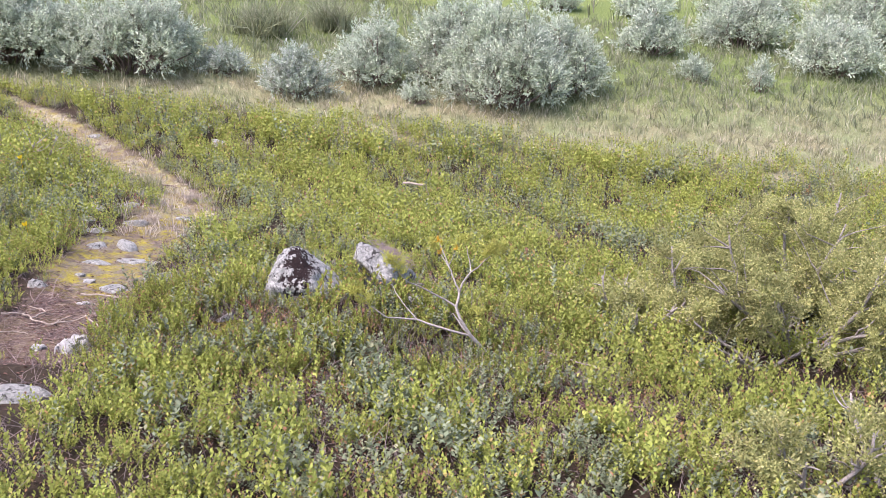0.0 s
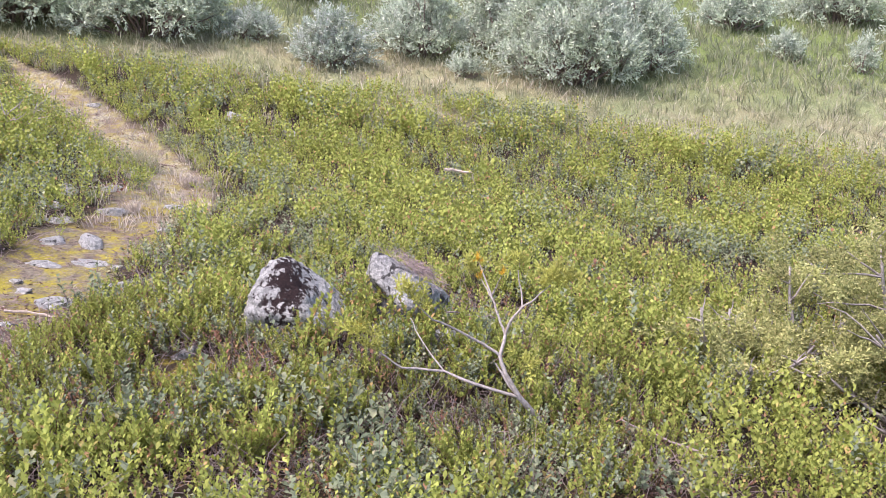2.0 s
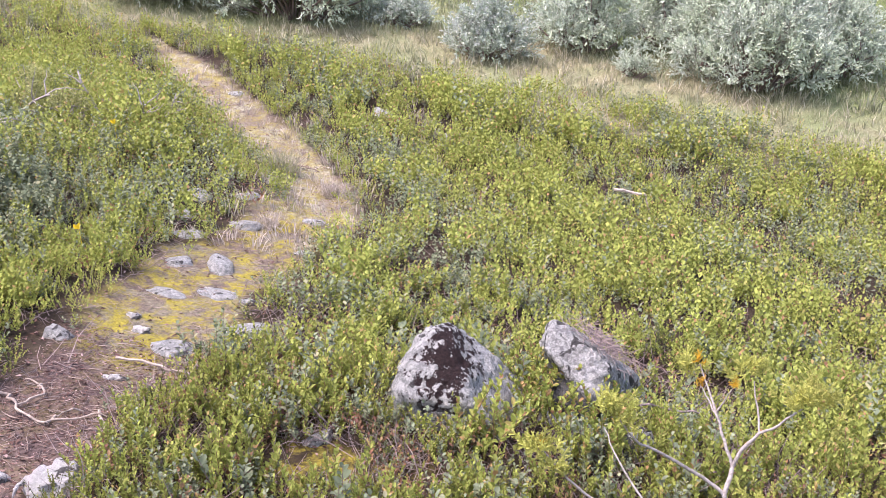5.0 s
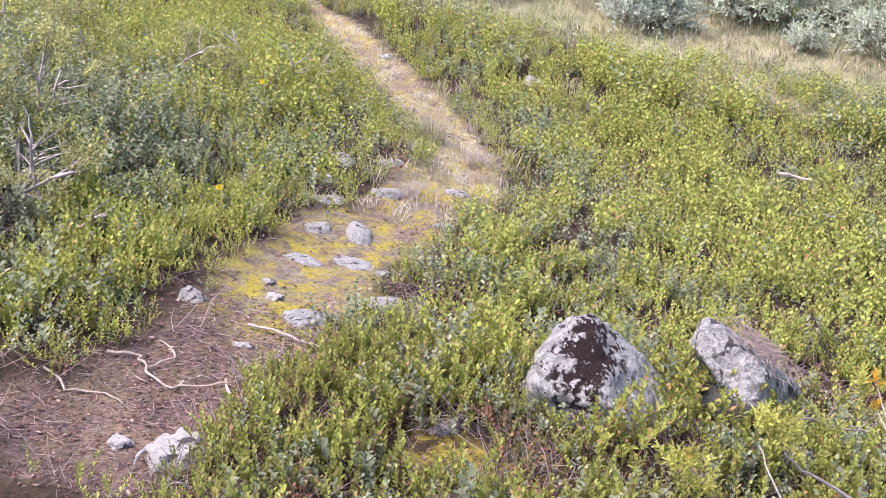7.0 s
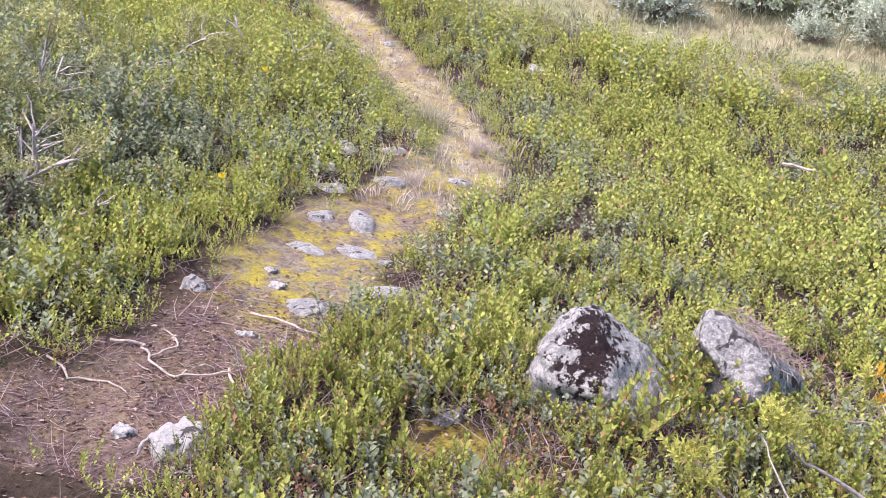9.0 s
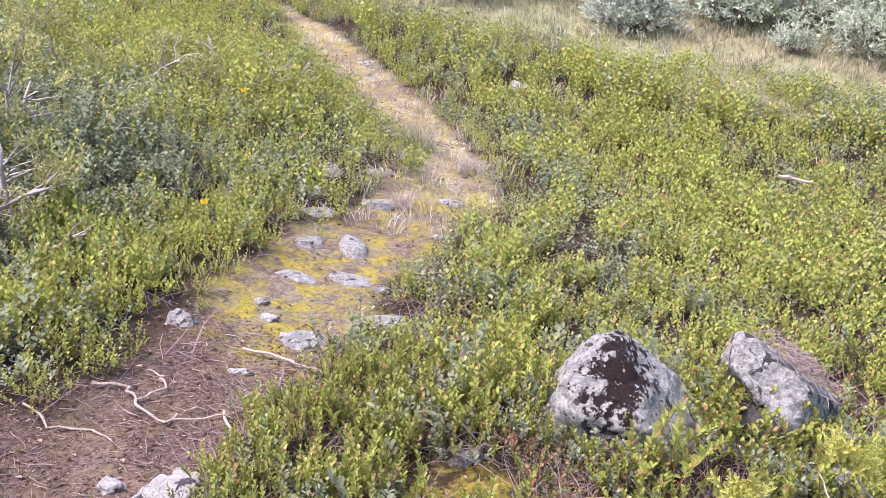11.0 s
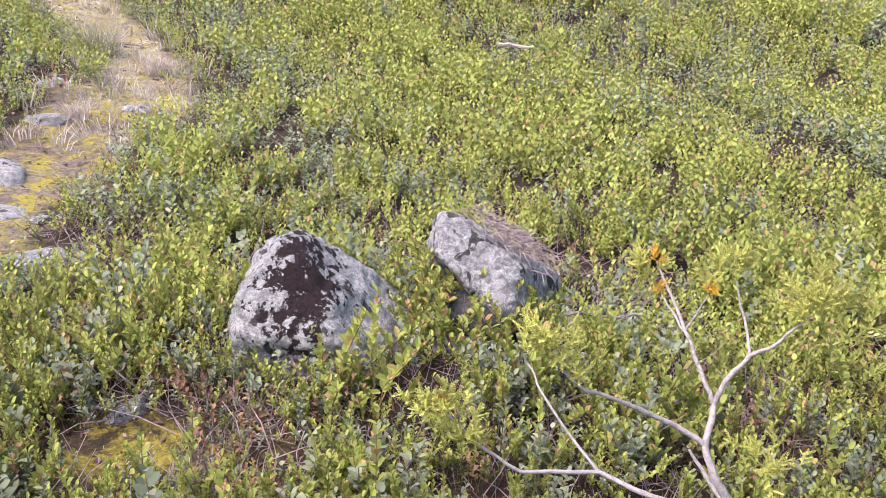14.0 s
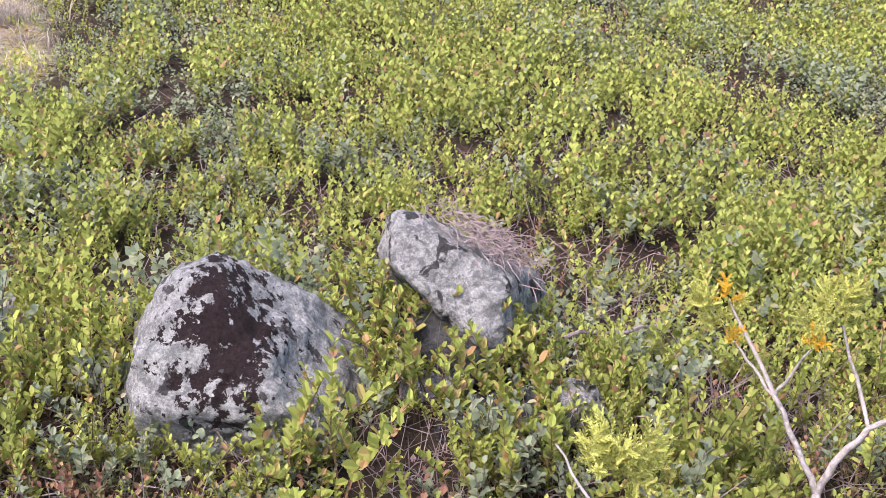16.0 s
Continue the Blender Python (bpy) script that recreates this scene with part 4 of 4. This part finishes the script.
tussock(-2.15, 13.7, 1.7, GRASS_GREEN, "rounded bright green grass tussock on the slope", 41, 60)
tussock(-1.35, 14.3, 1.6, GRASS_GREEN, "rounded bright green grass tussock on the slope", 42, 60)
tussock(-1.32, 6.62, 0.30, STRAW, "small pale dry grass tuft on the trail", 43, 24)
tussock(-1.30, 7.45, 0.36, STRAW, "small pale dry grass tuft on the trail", 44, 20)
tussock(-1.72, 7.7, 0.6, GRASS, "grey-green grass tuft beside the trail", 45, 24)


# ---- junipers ----
def sprays_along(sheaf, rng, pts, n, reach, scale=1.0, temps=None):
    """Needle sprays along a limb, in tufts whose twigs point one way; single sprays when temps is given."""
    P, T, S, tones = [], [], [], []
    tuft = 1 if temps else 6
    for k in range(n):
        if k % tuft == 0:
            u, heart, bent, tone = rng.uniform(0, len(pts) - 1.001), rng.normal(0, reach * 1.2, 3) * np.array((1, 1, 0.6)), rng.normal(0, 0.45, 3), rng.uniform(0, 1)
        j = int(u)
        d = np.asarray(pts[j + 1], float) - pts[j]
        d /= np.linalg.norm(d)
        off = rng.normal(0, reach, 3) * np.array((1, 1, 0.6)) if temps else heart + rng.normal(0, 0.03, 3) * np.array((1, 1, 0.5))
        P.append(np.asarray(pts[j], float) + (np.asarray(pts[j + 1], float) - pts[j]) * (u - j) + off)
        up = d * 0.6 + np.array((0, 0, 0.3)) + bent + rng.normal(0, 0.18, 3) + off / (reach + 1e-6) * 0.2
        up /= np.linalg.norm(up)
        a = np.cross(up, rng.normal(0, 1, 3))
        a /= np.linalg.norm(a)
        T.append(np.stack([a, np.cross(up, a), up], -1))
        S.append(rng.uniform(0.7, 1.2) * scale)
        tones.append(tone)
    strewn(sheaf, temps or SPRAYS, P, S, rng, turns=np.array(T), tones=np.array(tones))


def juniper(x, y, limbs, spread_, height, sprays, label, seed, bare=0.5, heading=None):
    """A sprawling juniper: grey crooked limbs, partly bare, with needle sprays towards their ends."""
    rng = np.random.default_rng(seed)
    ob = thing("juniper_shrub", x, y, gz(x, y), label, "juniper", "junipers in the heath")
    needles = Sheaf()
    for k in range(limbs):
        a = 2 * math.pi * k / limbs + rng.uniform(-0.4, 0.4) if heading is None else heading + rng.uniform(-0.9, 0.9)
        L = spread_ * rng.uniform(0.7, 1.15)
        pts = wavy(rng, (0.03 * math.cos(a), 0.03 * math.sin(a), -0.03), (math.cos(a), math.sin(a), height / spread_ * rng.uniform(0.6, 1.4)), L, 6, 0.2, 0.03)
        wood = Sheaf()
        wood.tube(pts, [0.015 * (1 - 0.12 * i) for i in range(7)], 4)
        for j in range(2, 6):
            for _ in range(2):
                b = wavy(rng, pts[j], (math.cos(a) + rng.normal(0, 0.7), math.sin(a) + rng.normal(0, 0.7), rng.uniform(0.2, 1.3)), L * rng.uniform(0.2, 0.42), 4, 0.22)
                wood.tube(b, [0.0065 * (1 - 0.19 * i) for i in range(5)], 3)
                if rng.uniform() > bare:
                    sprays_along(needles, rng, b[1:], int(sprays / limbs / 5), 0.035)
        if rng.uniform() > bare * 0.6:
            sprays_along(needles, rng, pts[3:], int(sprays / limbs / 2), 0.06)
        part("limb", wood, JUNIPER_BARK, ob)
    if needles.n:
        tagged(part("foliage", needles, NEEDLE, ob), kind="stuff")
    return ob


YELLOWISH = "sprawling yellow-green juniper with bare grey limbs"
juniper(2.70, 5.10, 12, 0.75, 0.44, 800, YELLOWISH, 51, 0.3)
juniper(3.05, 6.1, 9, 0.8, 0.45, 620, YELLOWISH, 52, 0.3)
juniper(2.25, 5.65, 7, 0.5, 0.32, 340, YELLOWISH, 53, 0.4)
juniper(1.85, 5.30, 6, 0.36, 0.28, 120, "low half-dead juniper with bare grey stems", 54, 0.7)
juniper(2.24, 3.36, 3, 0.34, 0.75, 75, "sparse juniper sprig with pale bare stems", 55, 0.3)
juniper(2.60, 3.50, 3, 0.36, 0.60, 20, "sparse juniper sprig with pale bare stems", 62, 0.8)
juniper(3.6, 5.2, 8, 0.8, 0.45, 420, YELLOWISH, 56, 0.3)
juniper(-2.35, 4.95, 7, 0.55, 0.42, 190, "half-bare juniper with forked grey branches in dense shrubs", 57, 0.6)
juniper(-2.9, 7.75, 7, 0.5, 0.4, 40, "bare grey juniper skeleton among bilberry", 58, 0.85)
juniper(-3.4, 7.2, 6, 0.6, 0.5, 190, "half-bare juniper with forked grey branches in dense shrubs", 59, 0.5)
juniper(-4.2, 7.1, 6, 0.6, 0.55, 190, "half-bare juniper with forked grey branches in dense shrubs", 60, 0.5)
juniper(-2.9, 5.6, 6, 0.6, 0.45, 190, "half-bare juniper with forked grey branches in dense shrubs", 61, 0.5)


for i, (bx, by, bs, bh) in enumerate([(1.85, 5.15, 0.30, 0.34), (2.05, 5.45, 0.28, 0.36), (2.40, 5.70, 0.34, 0.42), (2.60, 5.75, 0.34, 0.46), (2.95, 6.05, 0.30, 0.62), (3.35, 6.1, 0.35, 0.6), (2.45, 4.85, 0.45, 0.34),
                                      (-2.15, 5.02, 0.36, 0.44), (-2.35, 5.2, 0.36, 0.4), (-2.95, 7.6, 0.34, 0.46), (-2.72, 7.85, 0.34, 0.44), (-3.6, 7.7, 0.36, 0.6), (-3.4, 7.9, 0.3, 0.6), (-4.1, 6.9, 0.4, 0.6), (-2.6, 5.9, 0.36, 0.44), (-3.0, 6.6, 0.4, 0.5)]):
    juniper(bx, by, 3, bs, bh, 0, "leafless grey juniper stem standing out of the shrubs", 300 + i, 1.1)


def leaning_juniper():
    """The forked, mostly bare juniper bough that leans out of the shrubs beside the boulders."""
    rng = np.random.default_rng(71)
    ox, oy = 1.12, 4.46
    ob = thing("juniper_bough", ox, oy, gz(ox, oy), "forked bare grey juniper bough with needle tufts at its tips", "juniper", "junipers in the heath")
    o = np.array((ox, oy, gz(ox, oy)))
    foot, low, junction, crotch, fork = (1.12, 4.47, -0.12), (0.985, 4.42, 0.06), (0.938, 4.42, 0.14), (0.918, 4.44, 0.195), (0.932, 4.475, 0.255)
    up, side, rest = (0.881, 4.54, 0.366), (0.987, 4.487, 0.352), (0.735, 4.42, 0.14)
    lines = [("trunk", [foot, low, junction, crotch, fork], (0.013, 0.0105, 0.009, 0.0075, 0.0065)),
             ("limb", [fork, (0.908, 4.505, 0.31), up, (0.855, 4.58, 0.42), (0.831, 4.62, 0.465)], (0.0052, 0.0047, 0.004, 0.003, 0.002)),
             ("limb", [up, (0.898, 4.535, 0.405), (0.915, 4.53, 0.445)], (0.003, 0.0025, 0.0015)),
             ("limb", [up, (0.86, 4.57, 0.39), (0.84, 4.60, 0.412)], (0.003, 0.0025, 0.0015)),
             ("limb", [fork, (0.95, 4.48, 0.305), side, (1.03, 4.475, 0.386), (1.08, 4.49, 0.43)], (0.006, 0.0055, 0.0045, 0.0035, 0.002)),
             ("limb", [side, (0.98, 4.53, 0.40), (0.967, 4.57, 0.455)], (0.0035, 0.003, 0.0018)),
             ("limb", [crotch, (0.86, 4.44, 0.235), (0.765, 4.40, 0.30), (0.703, 4.37, 0.335), (0.645, 4.33, 0.42)], (0.006, 0.0055, 0.0045, 0.0035, 0.002)),
             ("limb", [low, (0.83, 4.39, 0.115), rest, (0.60, 4.37, 0.165), (0.53, 4.36, 0.22), (0.47, 4.366, 0.28)], (0.0065, 0.006, 0.005, 0.0042, 0.003, 0.002)),
             ("limb", [rest, (0.672, 4.48, 0.19), (0.63, 4.52, 0.235), (0.60, 4.56, 0.275)], (0.0035, 0.003, 0.0025, 0.0018)),
             ("limb", [low, (0.935, 4.47, 0.10), (0.90, 4.50, 0.145)], (0.006, 0.005, 0.003))]
    for name, pts, radii in lines:
        w = Sheaf()
        fine, rad = [], []
        for i in range(len(pts) - 1):
            for s in range(3):
                u = s / 3
                jit = rng.normal(0, 0.0018, 3) if (i or s) and s else 0.0
                fine.append(np.array(pts[i]) * (1 - u) + np.array(pts[i + 1]) * u + jit - o)
                rad.append(radii[i] * (1 - u) + radii[i + 1] * u)
        fine.append(np.array(pts[-1]) - o)
        rad.append(radii[-1])
        w.tube(fine, [0.88 * r for r in rad], 7)
        part(name, w, JUNIPER_BARK, ob)
    for tip, n, r in (((0.64, 4.325, 0.42), 16, 0.03), ((0.675, 4.345, 0.375), 8, 0.02), ((0.465, 4.366, 0.27), 14, 0.028), ((0.50, 4.36, 0.225), 12, 0.03), ((1.09, 4.49, 0.43), 26, 0.035), ((1.14, 4.50, 0.42), 12, 0.035), ((0.967, 4.57, 0.455), 9, 0.018), ((0.825, 4.615, 0.43), 10, 0.018), ((0.92, 4.53, 0.46), 4, 0.012), ((1.02, 4.42, 0.16), 14, 0.03)):
        p, g = np.array(tip) - o, Sheaf()
        sprays_along(g, rng, [p, p + np.array((-0.01, 0, 0.03))], n, r * 0.6, 0.44, FINE_SPRAYS)
        tagged(part("needle_spray", g, BOUGH_NEEDLE, ob), kind="stuff")
    for tip, n in (((0.831, 4.62, 0.462), 3), ((0.915, 4.53, 0.445), 3), ((0.84, 4.60, 0.412), 2), ((0.462, 4.366, 0.295), 2)):
        p, g = np.array(tip) - o, Sheaf()
        sprays_along(g, rng, [p, p + np.array((0, 0, 0.01))], n + 3, 0.007, 0.22, FINE_SPRAYS)
        part("yellowed_tuft", g, NEEDLE_YELLOW, ob, "bright yellow withered needles")


leaning_juniper()


# ---- roots and sticks ----
def crooked(name, spots, radius, mat, label, lift=0.012, seed=0):
    rng = np.random.default_rng(seed)
    w = Sheaf()
    pts, rad = [], []
    for i in range(len(spots) - 1):
        (x0, y0), (x1, y1) = spots[i], spots[i + 1]
        for s in range(4):
            u = s / 4
            x, y = x0 + (x1 - x0) * u + rng.normal(0, 0.004), y0 + (y1 - y0) * u + rng.normal(0, 0.004)
            pts.append((x, y, gz(x, y) + lift + rng.normal(0, 0.003)))
            rad.append(radius * (1 - 0.6 * (i + u) / len(spots)) * rng.uniform(0.85, 1.15))
    x, y = spots[-1]
    pts.append((x, y, gz(x, y) + lift * 0.4))
    rad.append(radius * 0.3)
    o = np.array(pts[0])
    w.tube([np.array(p) - o for p in pts], rad, 6)
    ob = new(name, w.mesh(name, mat))
    ob.location = o
    return tagged(ob, label, "root" if "root" in name else "stick")


ROOTY = "pale bleached exposed root winding over brown soil"
crooked("root", [(-1.30, 4.44), (-1.22, 4.50), (-1.16, 4.45), (-1.09, 4.41), (-1.02, 4.40), (-0.95, 4.46), (-0.87, 4.49)], 0.0052, ROOT_BARK, ROOTY, 0.014, 1)
crooked("root", [(-1.16, 4.45), (-1.13, 4.55), (-1.18, 4.60), (-1.25, 4.62)], 0.0042, ROOT_BARK, ROOTY, 0.014, 2)
crooked("root", [(-1.02, 4.40), (-1.01, 4.47), (-0.97, 4.52)], 0.0042, ROOT_BARK, ROOTY, 0.014, 3)
crooked("root", [(-0.90, 4.50), (-0.83, 4.42), (-0.78, 4.36)], 0.005, ROOT_BARK, ROOTY, 0.012, 4)
crooked("root", [(-1.35, 4.25), (-1.25, 4.22), (-1.16, 4.28), (-1.08, 4.26)], 0.0042, ROOT_BARK, ROOTY, 0.010, 5)
for i in range(9):
    bx, by = -0.88 + 0.03 * (i % 3), 4.52 + 0.035 * (i // 3)
    crooked("root", [(bx, by), (bx + 0.06 - 0.02 * (i % 4), by + 0.05), (bx + 0.11 - 0.03 * (i % 3), by + 0.11 - 0.015 * i)], 0.0035, ROOT_BARK, "thin greyish root fibre in a matted bunch", 0.016, 20 + i)
PALE = "thin pale bare stick lying across mossy ground"
crooked("fallen_stick", [(-1.09, 4.90), (-0.93, 4.90), (-0.83, 4.87), (-0.70, 4.91)], 0.006, ROOT_BARK, PALE, 0.02, 8)
crooked("fallen_stick", [(-0.80, 4.20), (-0.86, 4.10), (-0.85, 4.03)], 0.008, QUARTZ, "bleached white stick leaning beside a white stone", 0.03, 9)
crooked("fallen_stick", [(-1.95, 7.95), (-1.75, 7.93), (-1.55, 7.90)], 0.010, TWIG, "dark dead stick across the trail", 0.02, 10)
crooked("fallen_stick", [(0.28, 8.17), (0.38, 8.19), (0.50, 8.17)], 0.012, ROOT_BARK, "pale dead stick resting in bilberry shrubs", 0.15, 11)
crooked("fallen_stick", [(1.62, 4.30), (1.45, 4.40), (1.28, 4.52)], 0.0048, GREY_TWIG, "grey dead stick half hidden in shrubs", 0.08, 12)
crooked("fallen_stick", [(0.66, 5.05), (0.80, 5.12), (0.92, 5.22)], 0.0042, GREY_TWIG, "grey dead stick half hidden in shrubs", 0.11, 13)
crooked("fallen_stick", [(0.85, 4.72), (0.95, 4.80)], 0.0036, GREY_TWIG, "grey dead stick half hidden in shrubs", 0.11, 14)


def dead_heather():
    """The grey mat of dead twigs that drapes the second boulder's shoulder."""
    rng = np.random.default_rng(77)
    w = Sheaf()
    for k in range(430):
        x, y = 0.535 + rng.normal(0, 0.05), 5.17 + rng.normal(0, 0.045)
        z = 0.295 - 0.63 * (x - 0.52) - 0.35 * max(0.0, y - 5.2) + rng.uniform(-0.012, 0.012)
        a = rng.normal(-0.5, 1.3)
        w.tube(wavy(rng, (x, y, z), (math.cos(a), math.sin(a), 0.05 - 0.6 * math.cos(a)), rng.uniform(0.025, 0.06), 4, 0.32), (0.0011, 0.001, 0.0009, 0.0007, 0.0004), 3)
    tagged(new("dead_heather", w.mesh("dead_heather", GREY_TWIG)), "grey mat of dead heather draped over a boulder", "heather", kind="stuff")


def plant(x, y, n, radius, size, temps, leaf_mat, stem_mat, name, label, category, seed):
    """A single shrub clump standing apart from the cover."""
    rng = np.random.default_rng(seed)
    ob = thing(name, x, y, gz(x, y), label, category)
    p = np.stack([rng.normal(0, radius, n), rng.normal(0, radius, n), np.zeros(n)], -1)
    for k in range(n):
        t, turn, size_ = temps[rng.integers(0, len(temps))], turned(rng, 1, 0.25), [size * rng.uniform(0.75, 1.2)]
        lf, st = Sheaf(), Sheaf()
        strewn(lf, [t[0]], p[k:k + 1], size_, rng, turns=turn)
        strewn(st, [t[1]], p[k:k + 1], size_, rng, turns=turn)
        part("stem", st, stem_mat, part("shoot", lf, leaf_mat, ob))


dead_heather()
BRIGHT = "bright yellow-green bilberry clump before a grey boulder"
plant(0.195, 4.685, 12, 0.028, 1.35, BIL_ONE, BILBERRY, GREEN_STEM, "bilberry_plant", BRIGHT, "bilberry", 81)
plant(0.27, 4.70, 9, 0.03, 1.0, BIL_ONE, BILBERRY, GREEN_STEM, "bilberry_plant", BRIGHT, "bilberry", 82)
plant(-0.07, 4.70, 9, 0.03, 0.9, BOG_ONE, BOG, TWIG, "bog_bilberry_plant", "small blue-green bog bilberry at a boulder's foot", "bog bilberry", 83)
plant(0.05, 4.69, 9, 0.03, 0.7, BOG_ONE, BOG, TWIG, "bog_bilberry_plant", "small blue-green bog bilberry at a boulder's foot", "bog bilberry", 84)
plant(0.60, 4.83, 30, 0.065, 1.15, BIL_ONE, BILBERRY, GREEN_STEM, "bilberry_plant", "bright yellow-green bilberry clump over a dark rock", "bilberry", 85)
plant(0.55, 4.97, 22, 0.05, 1.05, BIL_ONE, BILBERRY, GREEN_STEM, "bilberry_plant", "low yellow-green bilberry clump at a boulder's foot", "bilberry", 87)
plant(0.38, 4.96, 20, 0.04, 1.1, BIL_ONE, BILBERRY, GREEN_STEM, "bilberry_plant", "low yellow-green bilberry clump at a boulder's foot", "bilberry", 88)
plant(0.30, 5.12, 20, 0.05, 1.25, BIL_ONE, BILBERRY, GREEN_STEM, "bilberry_plant", "tall yellow-green bilberry clump between two boulders", "bilberry", 86)
for fx, fy, fz in ((-2.1, 5.12, 0.2), (-1.72, 5.62, 0.15), (-2.35, 6.9, 0.3), (-2.0, 4.6, 0.2)):
    f = Sheaf()
    f.leaf((0, 0, 0), (0.3, -0.3, 0.7), (0, -1, 0.3), 0.035, 0.02, True)
    f.leaf((0, 0, 0), (-0.5, -0.2, 0.5), (0, -1, 0.3), 0.03, 0.018, True)
    f.tube([(0, 0, -fz), (0.01, 0, -fz * 0.5), (0, 0, 0)], (0.0015, 0.0013, 0.001), 3)
    ob = new("yellow_leaf", f.mesh("yellow_leaf", YELLOW_LEAF))
    ob.location = (fx, fy, gz(fx, fy) + fz)
    tagged(ob, "single bright yellow withered leaf in dark shrubs", "leaf")

heath()
litter()
grasses()
